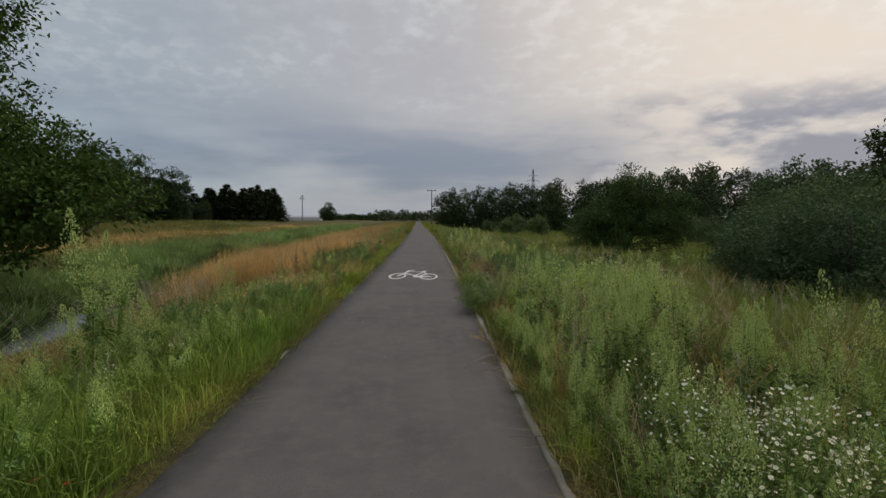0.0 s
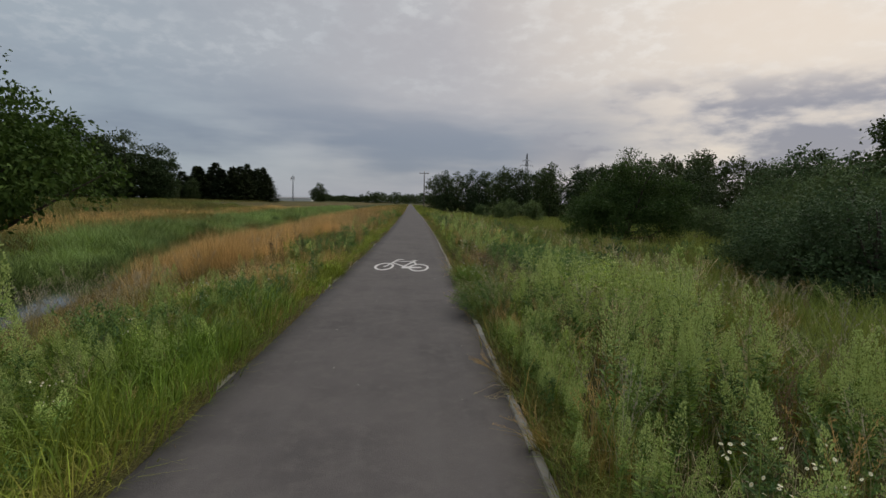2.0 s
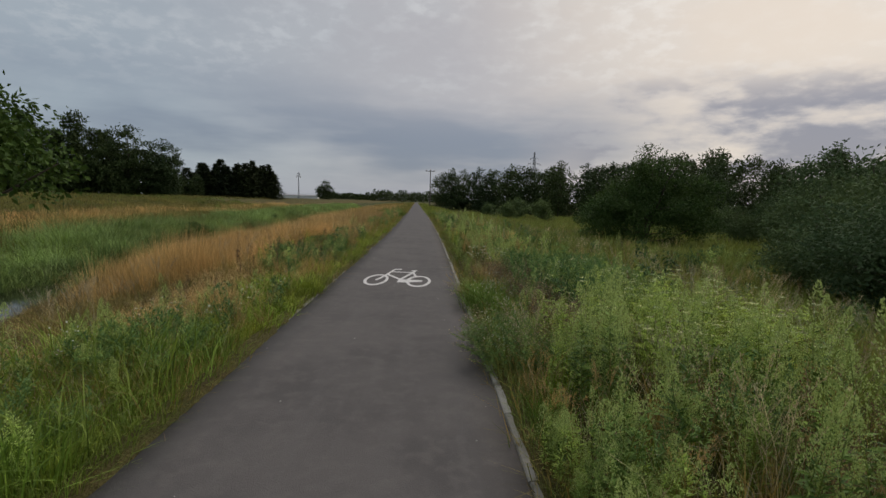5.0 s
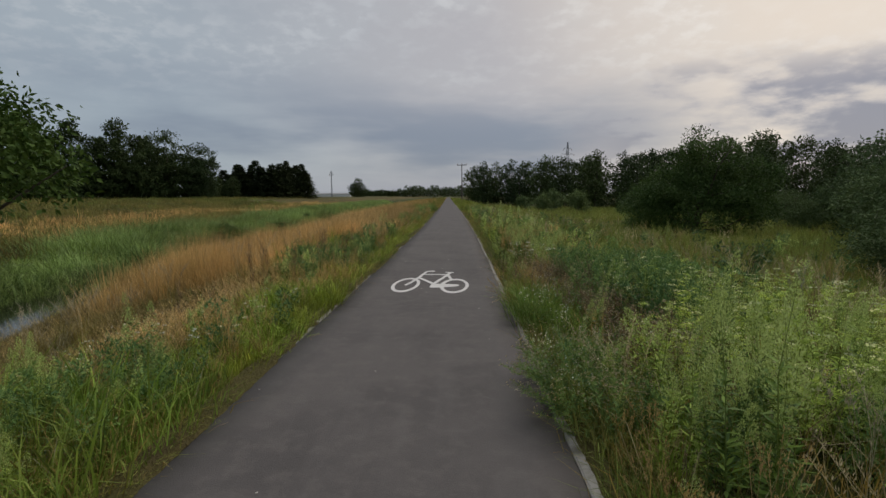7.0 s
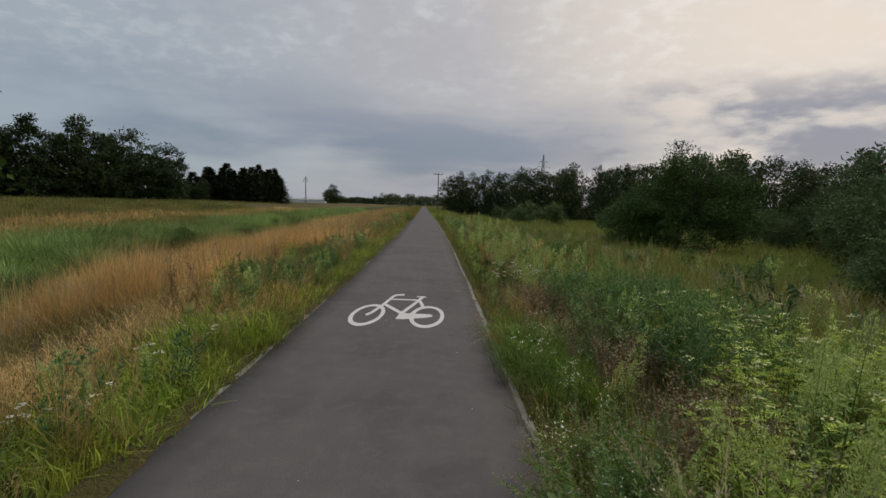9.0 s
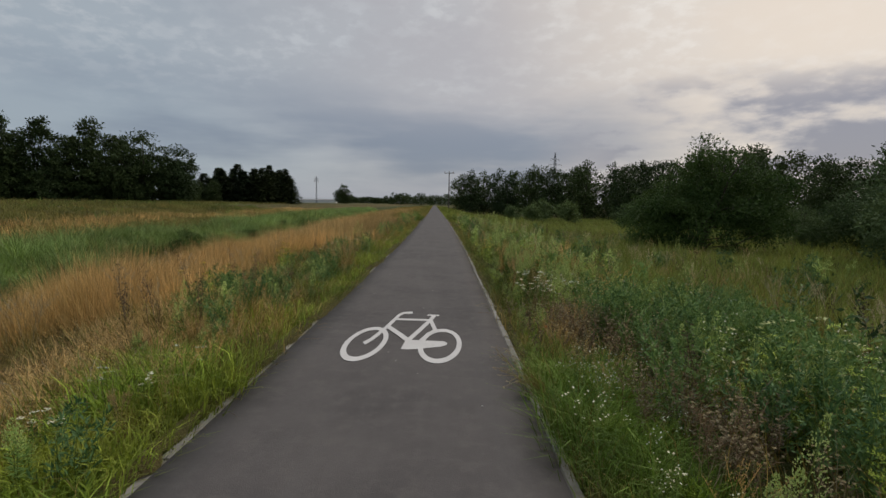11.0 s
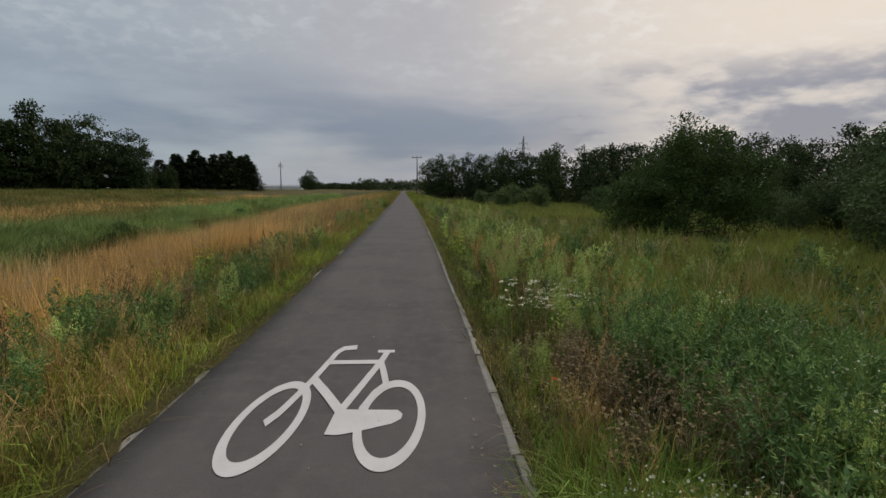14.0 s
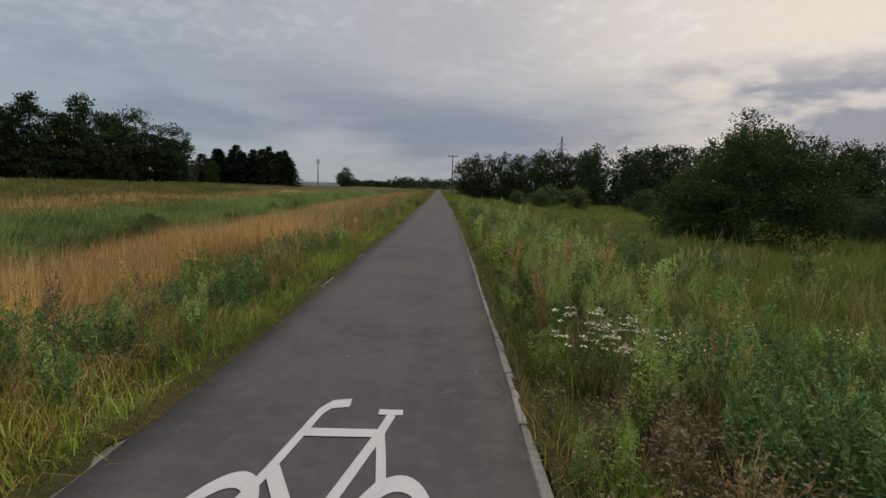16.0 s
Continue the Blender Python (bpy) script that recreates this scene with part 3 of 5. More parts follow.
def fleabane():
    twig, stem, leaf, petal, eye = Soup(), Soup(), Soup(), Soup(), Soup()
    for s in range(rng.integers(4, 7)):
        h, base = rng.uniform(0.5, 0.85), np.append(rng.normal(0, 0.07, 2), 0)
        p = curve_up(h, rng.uniform(0.05, 0.25), rng.uniform(0, 6.3)) + base
        stem.mark().tube(p, 0.004, 0.002, 3)
        t = rng.uniform(0.05, 0.85, 34)
        leaf.leaves(along(p, t), around(34, rng.uniform(0.1, 0.8, 34)), UP + 0.3 * rng.normal(size=(34, 3)), 0.09 * (1.1 - 0.7 * t), 0.017)
        for f in range(rng.integers(5, 10)):
            tip = p[-1] + np.append(rng.normal(0, 0.065, 2), rng.uniform(-0.06, 0.05))
            twig.tube([along(p, [0.8])[0], tip], 0.002, 0.0012, 3)
            nrm = UP + 0.5 * rng.normal(size=3)
            petal.disc(tip, nrm, rng.uniform(0.009, 0.0125), 7, 0.15)
            eye.disc(tip + unit(nrm) * 0.003, nrm, 0.003, 5, -0.4)
    return dict(branching=(twig, STEM), stem=(stem, STEM), foliage=(leaf, WEED), bloom=(petal, WHITE), flower_centre=(eye, YELLOW))


def umbel(kind):
    """Flat-topped flowers on branched stalks."""
    twig, stem, leaf, head = Soup(), Soup(), Soup(), Soup()
    white = kind == "yarrow"
    for s in range(rng.integers(4, 8)):
        h, base = rng.uniform(0.45, 0.70), np.append(rng.normal(0, 0.11, 2), 0)
        p = curve_up(h, rng.uniform(0.05, 0.3), rng.uniform(0, 6.3)) + base
        stem.mark().tube(p, 0.004, 0.0025, 3)
        t = rng.uniform(0.03, 0.8, 36)
        out = around(36, 0.6) * rng.uniform(0, 0.06, 36)[:, None]
        leaf.leaves(along(p, t) + out, around(36, rng.uniform(0.1, 0.9, 36)), UP + 0.6 * rng.normal(size=(36, 3)), 0.055, 0.014)
        r = rng.uniform(0.032, 0.060) * (1.0 if white else 0.8)
        for f in range(12):
            a, q = rng.uniform(0, 6.3), r * math.sqrt(rng.uniform(0, 1))
            tip = p[-1] + np.array([q * math.cos(a), q * math.sin(a), 0.03 - q * 0.2 + rng.normal(0, 0.004)])
            twig.tube([p[-1], tip], 0.0015, 0.001, 3)
            head.disc(tip, UP + 0.2 * rng.normal(size=3), 0.012, 5, 0.2)
    return dict(branching=(twig, STEM), stem=(stem, STEM), foliage=(leaf, WEED if white else FEATHER), bloom=(head, WHITE if white else YELLOW if kind == "tansy" else BUD))


def wild_carrot():
    stem, leaf, head = Soup(), Soup(), Soup()
    for s in range(rng.integers(4, 7)):
        h, base = rng.uniform(0.45, 0.95), np.append(rng.normal(0, 0.13, 2), 0)
        p = curve_up(h, rng.uniform(0.05, 0.35), rng.uniform(0, 6.3)) + base
        stem.mark().tube(p, 0.005, 0.002, 3)
        for q in range(15):
            t = rng.uniform(0.1, 0.95)
            b, d = along(p, [t])[0], around(1, rng.uniform(0.2, 0.8))[0]
            ln = rng.uniform(0.12, 0.24) * (1.2 - 0.6 * t)
            k = np.linspace(0.2, 1, 11)
            mid = b + d * ln * k[:, None] - UP * 0.10 * (k ** 2)[:, None] * ln * 3
            side = unit(np.cross(d, UP)) * np.where(np.arange(11) % 2, 1, -1)[:, None]
            leaf.leaves(mid, side + d * 0.6 + 0.2 * rng.normal(size=(11, 3)), UP + 0.3 * rng.normal(size=(11, 3)), 0.045 * (1.15 - 0.6 * k), 0.011)
        for f in range(14):
            tip = p[-1] + np.append(rng.normal(0, 0.030, 2), 0.025)
            head.disc(tip, UP + 0.4 * rng.normal(size=3), 0.009, 5, 0.2)
    return dict(stem=(stem, STEM), foliage=(leaf, FEATHER), bloom=(head, BUD))


def dry_thistle():
    twig, stem, head = Soup(), Soup(), Soup()
    for s in range(rng.integers(5, 9)):
        h, base = rng.uniform(0.4, 0.72), np.append(rng.normal(0, 0.09, 2), 0)
        p = curve_up(h, rng.uniform(0.1, 0.45), rng.uniform(0, 6.3)) + base
        stem.mark().tube(p, 0.004, 0.002, 3)
        for q in range(8):
            t = rng.uniform(0.4, 1.0)
            b = along(p, [t])[0]
            tip = b + around(1, 1.1)[0] * rng.uniform(0.04, 0.11)
            twig.tube([b, tip], 0.002, 0.001, 3)
            head.leaves(np.repeat(tip[None], 5, 0), around(5, 0.9), UP + rng.normal(size=(5, 3)) * 0.4, 0.020, 0.014, 0.6)
        t = rng.uniform(0.05, 0.8, 14)
        twig.leaves(along(p, t), around(14, 0.3), UP + 0.6 * rng.normal(size=(14, 3)), 0.07, 0.010)
    return dict(branching=(twig, STRAW), stem=(stem, STRAW), seed=(head, FLUFF))


def fluffweed():
    """Bushy grey-green weed with many small white seed tufts."""
    twig, stem, leaf, head = Soup(), Soup(), Soup(), Soup()
    for s in range(rng.integers(7, 11)):
        h, base = rng.uniform(0.42, 0.80), np.append(rng.normal(0, 0.07, 2), 0)
        p = curve_up(h, rng.uniform(0.1, 0.5), rng.uniform(0, 6.3)) + base
        stem.mark().tube(p, 0.004, 0.002, 3)
        t = rng.uniform(0.05, 0.95, 46)
        leaf.leaves(along(p, t), around(46, rng.uniform(0.2, 1.0, 46)), UP + 0.4 * rng.normal(size=(46, 3)), 0.075 * (1.15 - 0.6 * t), 0.013)
        for q in range(8):
            b = along(p, [rng.uniform(0.6, 1.0)])[0]
            tip = b + around(1, 1.2)[0] * rng.uniform(0.03, 0.09)
            twig.tube([b, tip], 0.0018, 0.001, 3)
            head.leaves(np.repeat(tip[None], 6, 0), around(6, 0.7), UP + rng.normal(size=(6, 3)) * 0.4, 0.014, 0.009, 0.5)
    return dict(branching=(twig, STEM), stem=(stem, STEM), foliage=(leaf, BLUE), seed=(head, FLUFF))


def dry_dock():
    stem, head = Soup(), Soup()
    for s in range(rng.integers(2, 4)):
        h, base = rng.uniform(0.6, 0.95), np.append(rng.normal(0, 0.05, 2), 0)
        p = curve_up(h, rng.uniform(0.02, 0.15), rng.uniform(0, 6.3)) + base
        stem.mark().tube(p, 0.005, 0.002, 3)
        t = rng.uniform(0.45, 1.0, 60)
        out = around(60, 0.6) * rng.uniform(0.005, 0.045, 60)[:, None]
        head.leaves(along(p, t) + out, out + UP * 0.01, rng.normal(size=(60, 3)), 0.020, 0.014, 0.5)
    return dict(stem=(stem, STRAW), seed=(head, STRAW))


def burdock():
    stem, leaf = Soup(), Soup()
    for q in range(11):
        d = around(1, rng.uniform(0.3, 1.2))[0]
        b = unit(d) * rng.uniform(0.12, 0.30)
        stem.tube([np.zeros(3), b * 0.6 + UP * 0.03, b], 0.006, 0.003, 3)
        ln, wd = rng.uniform(0.13, 0.22), rng.uniform(0.09, 0.13)
        w_ = unit(d * [1, 1, 0.2])
        s_ = unit(np.cross(w_, UP))
        g = [(0, 0, 0), (0.25, 0.42, 0.03), (0.25, -0.42, 0.03), (0.5, 0, -0.02), (0.6, 0.45, 0), (0.6, -0.45, 0), (0.85, 0.22, -0.06), (0.85, -0.22, -0.06), (1, 0, -0.12)]
        V = [b + w_ * ln * u + s_ * wd * v + UP * ln * z for u, v, z in g]
        leaf.put(V, [(0, 3, 1), (0, 2, 3), (1, 3, 4), (2, 5, 3), (3, 6, 4), (3, 5, 7), (3, 8, 6), (3, 7, 8)])
    return dict(stem=(stem, STEM), foliage=(leaf, WEED))


def tuft(kind):
    blade, head = Soup(), Soup()
    n = {"green": 90, "dry": 80, "plume": 60}[kind]
    h0 = {"green": 0.34, "dry": 0.48, "plume": 0.6}[kind]
    blade.blades(np.concatenate([rng.normal(0, 0.06, (n, 2)), np.zeros((n, 1))], 1), rng.uniform(0.5, 1.2, n) * h0, rng.uniform(0.004, 0.009, n), rng.uniform(0.1, 0.9, n))
    if kind != "green":
        for s in range(9):
            h = h0 * rng.uniform(1.2, 1.7)
            p = curve_up(h, rng.uniform(0.1, 0.5), rng.uniform(0, 6.3)) + np.append(rng.normal(0, 0.04, 2), 0)
            head.tube(p, 0.0022, 0.0012, 3)
            t = rng.uniform(0.72, 1.0, 22)
            o = around(22, 0.8) * rng.uniform(0.0, 0.022, 22)[:, None]
            head.leaves(along(p, t) + o, o + UP * 0.02, rng.normal(size=(22, 3)), 0.028, 0.007)
    return dict(foliage=(blade, LUSH if kind == "green" else OLIVE), **({} if kind == "green" else dict(seed=(head, FLUFF if kind == "plume" else TAN))))


def poppy():
    stem, leaf, petal, eye = Soup(), Soup(), Soup(), Soup()
    p = curve_up(rng.uniform(0.30, 0.42), 0.15, rng.uniform(0, 6.3))
    stem.tube(p, 0.003, 0.002, 3)
    t = rng.uniform(0.05, 0.6, 14)
    leaf.leaves(along(p, t), around(14, 0.5), UP + 0.3 * rng.normal(size=(14, 3)), 0.07, 0.016)
    for a in range(4):
        d = np.array([math.cos(a * 1.57), math.sin(a * 1.57), 0.55])
        petal.leaves(p[-1:], d[None], UP[None] - 0.3 * d, 0.045, 0.055, 0.2)
    eye.disc(p[-1] + UP * 0.008, UP, 0.008, 6, 0.2)
    return dict(stem=(stem, STEM), foliage=(leaf, WEED), bloom=(petal, RED), flower_centre=(eye, STRAW))


KINDS = {
    "horseweed": (horseweed, 4, "tall green horseweed with pale buds on upright stems", "weed"),
    "pale_weed": (pale_weed, 3, "light green leafy weed with small pale buds", "weed"),
    "mugwort": (mugwort, 3, "dense blue-green mugwort clump with many stems", "weed"),
    "fleabane": (fleabane, 3, "wild fleabane with many small white daisy flowers", "wildflower"),
    "yarrow": (lambda: umbel("yarrow"), 3, "white yarrow with flat flower heads in bloom", "wildflower"),
    "tansy": (lambda: umbel("tansy"), 2, "yellow-flowered tansy with feathery green leaves", "wildflower"),
    "wild_carrot": (wild_carrot, 3, "feathery light green wild carrot clump", "weed"),
    "dry_thistle": (dry_thistle, 3, "brown dried thistle with pale seed heads", "weed"),
    "fluffweed": (fluffweed, 3, "grey-green bushy weed with small white seed tufts", "weed"),
    "dock_plant": (dry_dock, 2, "brown withered dock stalks with rusty seeds", "weed"),
    "burdock": (burdock, 2, "low burdock with broad green leaves", "weed"),
    "grass_tuft": (lambda: tuft("green"), 3, "fresh green grass tuft beside the path edge", "grass"),
    "dry_grass_tuft": (lambda: tuft("dry"), 3, "dry tan grass tuft with bent seed stalks", "grass"),
    "reed_grass": (lambda: tuft("plume"), 2, "tall pale reed grass with feathery plumes", "grass"),
    "poppy": (poppy, 2, "small red poppy flower on a thin stem", "wildflower"),
}
TEMPLATES, SINGLE = {}, {}
for kind, (make, count, label, cat) in KINDS.items():
    TEMPLATES[kind] = []
    SINGLE[kind] = []
    for q in range(count):
        made = make()
        TEMPLATES[kind].append({nm: (*sp.arrays(), mt) for nm, (sp, mt) in made.items()})
        pieces = []
        for nm, (sp, mt) in made.items():
            if nm == "stem" and sp.marks:
                cuts = [*sp.marks, len(sp.V)]
                for a, b in zip(cuts, cuts[1:]):
                    V, n0 = np.concatenate(sp.V[a:b]), sum(len(v) for v in sp.V[:a])
                    pieces.append((nm, tri_mesh(nm, V, np.concatenate(sp.F[a:b]) - n0, mt), ""))
            else:
                pieces.append((nm, tri_mesh(nm, *sp.arrays(), mt), "stuff"))
        SINGLE[kind].append(pieces)


def plant(kind, x, y, size=1.0, z=None, tip=0.0):
    """One plant as a thing with its parts."""
    label, cat = KINDS[kind][2:]
    root = tagged(new(kind), label, cat, "roadside plants")
    for nm, me, sort in SINGLE[kind][rng.integers(len(SINGLE[kind]))]:
        tagged(part(nm, me, root), kind=sort)
    zz = float(land(x, y)) - 0.015 if z is None else z
    root.matrix_basis = pose(x, y, zz, rng.normal(0, 3), tip + rng.normal(0, 3), 0) @ pose(0, 0, 0, 0, 0, rng.uniform(0, 360)) @ Matrix.Scale(size, 4)
    return root


def patch(kind, x0, x1, y0, y1, n, s0=0.8, s1=1.15):
    for q in range(n):
        plant(kind, rng.uniform(x0, x1), rng.uniform(y0, y1), rng.uniform(s0, s1))


def thicket(name, mix, x, y, size, label, thin=1.0):
    """Many plants joined: one mesh with several materials."""
    mats, Vs, Fs, Is, Ts, n = [], [], [], [], [], 0
    sort = np.clip(rng.normal(0, 0.6, len(x)), -1, 1)
    names = list(mix)
    pick = rng.choice(len(names), len(x), p=np.array(list(mix.values())) / sum(mix.values()))
    z = land(x, y) - 0.015
    for q in range(len(x)):
        tp = TEMPLATES[names[pick[q]]]
        tp = tp[rng.integers(len(tp))]
        a, s = rng.uniform(0, 6.283), size[q]
        R = np.array([[math.cos(a), -math.sin(a), 0], [math.sin(a), math.cos(a), 0], [0, 0, 1]]) * s
        for nm, (V, F, mt) in tp.items():
            if thin < 1.0 and nm in ("branching",):
                continue
            if thin < 1.0 and len(V) == 2 * len(F):      # leaves: fewer and larger
                few = np.sort(rng.choice(len(V) // 4, max(1, int(len(V) // 4 * thin)), replace=False))
                L = V.reshape(-1, 4, 3)[few]
                V = (L[:, :1] + (L - L[:, :1]) * thin ** -0.5).reshape(-1, 3)
                F = F[:2 * len(few)]
            elif thin < 1.0 and 3 * len(V) == 5 * len(F):  # blades
                few = np.sort(rng.choice(len(V) // 5, max(1, int(len(V) // 5 * thin)), replace=False))
                V, F = V.reshape(-1, 5, 3)[few].reshape(-1, 3), F[:3 * len(few)]
            if mt not in mats:
                mats.append(mt)
            Vs.append(V @ R.T + (x[q], y[q], z[q]))
            Fs.append(F + n)
            Is.append(np.full(len(F), mats.index(mt)))
            Ts.append(np.full(len(V), sort[q], np.float32))
            n += len(V)
    me = tri_mesh(name, np.concatenate(Vs), np.concatenate(Fs), mats, np.concatenate(Is))
    at_ = me.attributes.new("tuft", "FLOAT", "POINT")
    at_.data.foreach_set("value", np.concatenate(Ts))
    tagged(new(name, me), label, "undergrowth", kind="stuff")


# ---- trees ----


def crown_points(lobes, n, shell=0.55):
    """Points in a union of ellipsoids, most of them near the outside."""
    vol = np.array([l[3] * l[4] * l[5] for l in lobes]) ** 0.75
    k = rng.choice(len(lobes), n, p=vol / vol.sum())
    L = np.array(lobes)[k]
    d = unit(rng.normal(size=(n, 3)))
    r = np.where(rng.uniform(size=n) < shell, rng.uniform(0.78, 1.03, n), rng.uniform(0.2, 0.9, n))[:, None]
    return L[:, :3] + d * r * L[:, 3:], d


def leafy_tree(height, lobes, clusters, per, spread_, leaf, mat, trunk=0.2, limbs=26, stems=1, shoots=0, top=None):
    """Trunk with tapered limbs, and a crown of many small leaves in clumps. Returns the two meshes."""
    wood, crown = Soup(), Soup()
    C, D = crown_points(lobes, clusters)
    C[:, 2] = np.maximum(C[:, 2], 0.25)
    for s in range(stems):
        lean = rng.normal(0, 0.05 if stems == 1 else 0.28, 2) * height * 0.6
        t = np.linspace(0, 1, 6)[:, None]
        p = np.concatenate([lean * t ** 1.5 + rng.normal(0, 0.015 * height, (6, 2)) * t, t * height * 0.82], 1)
        p[0, :2] += rng.normal(0, 0.02 * height if stems > 1 else 0, 2)
        p[0, 2] = -0.25
        wood.tube(p, trunk * (1.25 if stems == 1 else 0.7), trunk * 0.15, 7)
        for q in rng.choice(clusters, limbs // stems, replace=False):
            e = C[q]
            f = np.clip(e[2] / (height * 0.82) - rng.uniform(0.12, 0.35), 0.10, 0.95)
            b = along(p, [f])[0]
            m = (b + e) / 2 + np.array([0, 0, -0.05]) * np.linalg.norm(e - b) + rng.normal(0, 0.04, 3) * np.linalg.norm(e - b)
            wood.tube([b, m, e], trunk * 0.36 * (1.1 - f), trunk * 0.05, 5)
    size = rng.uniform(0.6, 1.35, clusters)
    N = clusters * per
    pos = np.repeat(C, per, 0) + np.clip(rng.normal(size=(N, 3)), -1.5, 1.5) * (spread_ * np.repeat(size, per))[:, None] * np.array([1, 1, 0.72])
    out = np.repeat(D, per, 0)
    pos[:, 2] = np.maximum(pos[:, 2], 0.03)
    way_ = out * 0.5 + rng.normal(size=(N, 3)) * 0.8 - UP * 0.25
    crown.leaves(pos, way_, UP * 0.8 + out * 0.4 + 0.7 * rng.normal(size=(N, 3)), leaf * rng.uniform(0.6, 1.35, N), leaf * 0.55 * rng.uniform(0.7, 1.2, N), 0.2)
    for s in range(shoots):
        b, d = C[rng.integers(clusters)], None
        if top is not None and b[2] < top:
            continue
        ln = rng.uniform(0.5, 1.3)
        d = unit(np.append(rng.normal(0, 0.25, 2), 1.0))
        wood.tube([b, b + d * ln], 0.015, 0.004, 3)
        t = rng.uniform(0.15, 1, 24)
        crown.leaves(b + d * ln * t[:, None], around(24, 0.5), UP + 0.5 * rng.normal(size=(24, 3)), leaf * 0.9, leaf * 0.5)
    return wood.mesh("trunk", BARK), crown.mesh("crown", mat)


def spruce(height, radius, mat):
    wood, crown = Soup(), Soup()
    wood.tube([(0, 0, -0.2), (0, 0, height * 0.5), (0, 0, height)], 0.18, 0.02, 6)
    z = np.arange(0.5, height, 0.62)
    for q in z:
        r = radius * (1 - q / height) ** 0.75 + 0.2
        n = int(7 + 5 * r)
        a = rng.uniform(0, 6.283, n)
        ln = r * rng.uniform(0.7, 1.15, n)
        for k in range(n):
            d = np.array([math.cos(a[k]), math.sin(a[k]), -0.18])
            t = rng.uniform(0.15, 1, 8)
            b = np.array([0, 0, q]) + d * (ln[k] * t)[:, None] + UP * (0.16 * ln[k] * t ** 2)[:, None]
            crown.leaves(b, d + 0.7 * rng.normal(size=(8, 3)), UP + 0.6 * rng.normal(size=(8, 3)), rng.uniform(0.6, 1.1, 8), 0.34)
    return wood.mesh("trunk", BARK), crown.mesh("crown", mat)


def tree_thing(name, meshes, x, y, size, label, cat="tree", group="", turn=None, z=None):
    root = tagged(new(name), label, cat, group)
    bushy = cat in ("bush", "shrub")
    tagged(part("branching" if bushy else "trunk", meshes[0], root), kind="stuff" if bushy else "")
    part("crown", meshes[1], root)
    s = size if isinstance(size, tuple) else (size, size, size)
    root.matrix_basis = pose(x, y, float(land(x, y)) if z is None else z, 0, 0, rng.uniform(0, 360) if turn is None else turn) @ Matrix.Diagonal((*s, 1))
    return root


# the oak over the ditch
oak = leafy_tree(11.5, [(-2.7, 0, 7.2, 4.4, 4.6, 4.2), (1.2, -0.5, 4.5, 3.6, 3.4, 2.1), (-3.6, 1, 5, 3.5, 3.5, 3), (1.6, -2.0, 3.0, 3.2, 2.6, 1.4), (4.2, -1.2, 3.2, 2.7, 2.0, 1.4), (-1.6, -2.5, 9.2, 3.0, 3.0, 2.4), (0.4, -1.6, 2.1, 3.8, 2.8, 1.3), (-2.5, -2.0, 3.2, 3.5, 3.0, 2.0), (0.6, -1.6, 9.8, 2.2, 2.4, 2.6), (-1.0, -1.0, 12.2, 2.6, 2.6, 2.2)],
                 760, 120, 0.40, 0.20, OAK, 0.34, 60)
tree_thing("oak_tree", oak, -16.3, 18.2, 1.0, "large spreading oak with dark green leaves beside the ditch", "tree", turn=0)

# bushes of the low meadow
bush_a = leafy_tree(7.0, [(0, 0, 2.3, 4.3, 3.6, 2.2), (-2.0, -0.6, 3.3, 1.8, 2.0, 1.6), (0.7, 0.2, 5.0, 1.5, 1.6, 2.0), (3.1, -0.8, 3.0, 1.8, 1.9, 1.9), (-3.4, -0.5, 1.6, 1.7, 1.7, 1.6), (2.6, 0.2, 4.4, 1.1, 1.2, 1.5), (-0.8, -0.8, 4.6, 1.2, 1.2, 1.5)],
                    360, 130, 0.36, 0.16, BUSHLEAF, 0.16, 40, stems=5, shoots=260, top=3.8)
tree_thing("goat_willow", bush_a, 16.1, 38.2, 1.0, "large round dark green willow bush standing in grass", "bush", turn=0)
sallow = leafy_tree(5.0, [(0, 0, 2.2, 3.6, 3.2, 2.2), (-1.9, -0.8, 1.6, 2.2, 2.0, 1.6), (1.6, 0.4, 3.2, 2.2, 2.2, 1.7), (0.2, -1.6, 1.4, 2.4, 1.8, 1.4)],
                    190, 84, 0.44, 0.21, SALLOW, 0.12, 30, stems=5, shoots=40, top=3.0)
for x, y, s, a in ((23.6, 31.2, 0.95, 20), (29.5, 34.5, 1.35, 140), (26.5, 44.5, 0.6, 75), (31.0, 43.5, 0.95, 200), (34.0, 29.0, 1.3, 300), (18.6, 19.8, 0.90, 110)):
    tree_thing("sallow_bush", sallow, x, y, s, "dense grey-green sallow bush on the low meadow", "bush", "meadow bushes", a)
thick_sallow = leafy_tree(4.2, [(0, 0, 1.7, 3.3, 3.0, 1.7), (-1.8, -0.8, 1.3, 2.0, 1.9, 1.4), (1.6, 0.4, 2.5, 2.0, 2.0, 1.3), (0.2, -1.6, 1.2, 2.4, 1.8, 1.2)], 165, 170, 0.38, 0.13, SALLOW, 0.10, 30, stems=5, shoots=40, top=2.2)
for x, y, s, a in ((14.5, 18.0, 0.92, 250), (18.2, 15.8, 0.95, 30), (12.9, 13.8, 0.92, 130)):
    tree_thing("sallow_bush", thick_sallow, x, y, (s, s, s * 0.84), "dense dark grey-green sallow bush behind the weeds", "bush", "meadow bushes", a)
shrub = leafy_tree(2.2, [(0, 0, 1.0, 1.2, 1.2, 1.0), (0.5, 0.2, 1.5, 0.8, 0.8, 0.7)], 70, 36, 0.24, 0.20, SALLOW, 0.05, 10, stems=3)
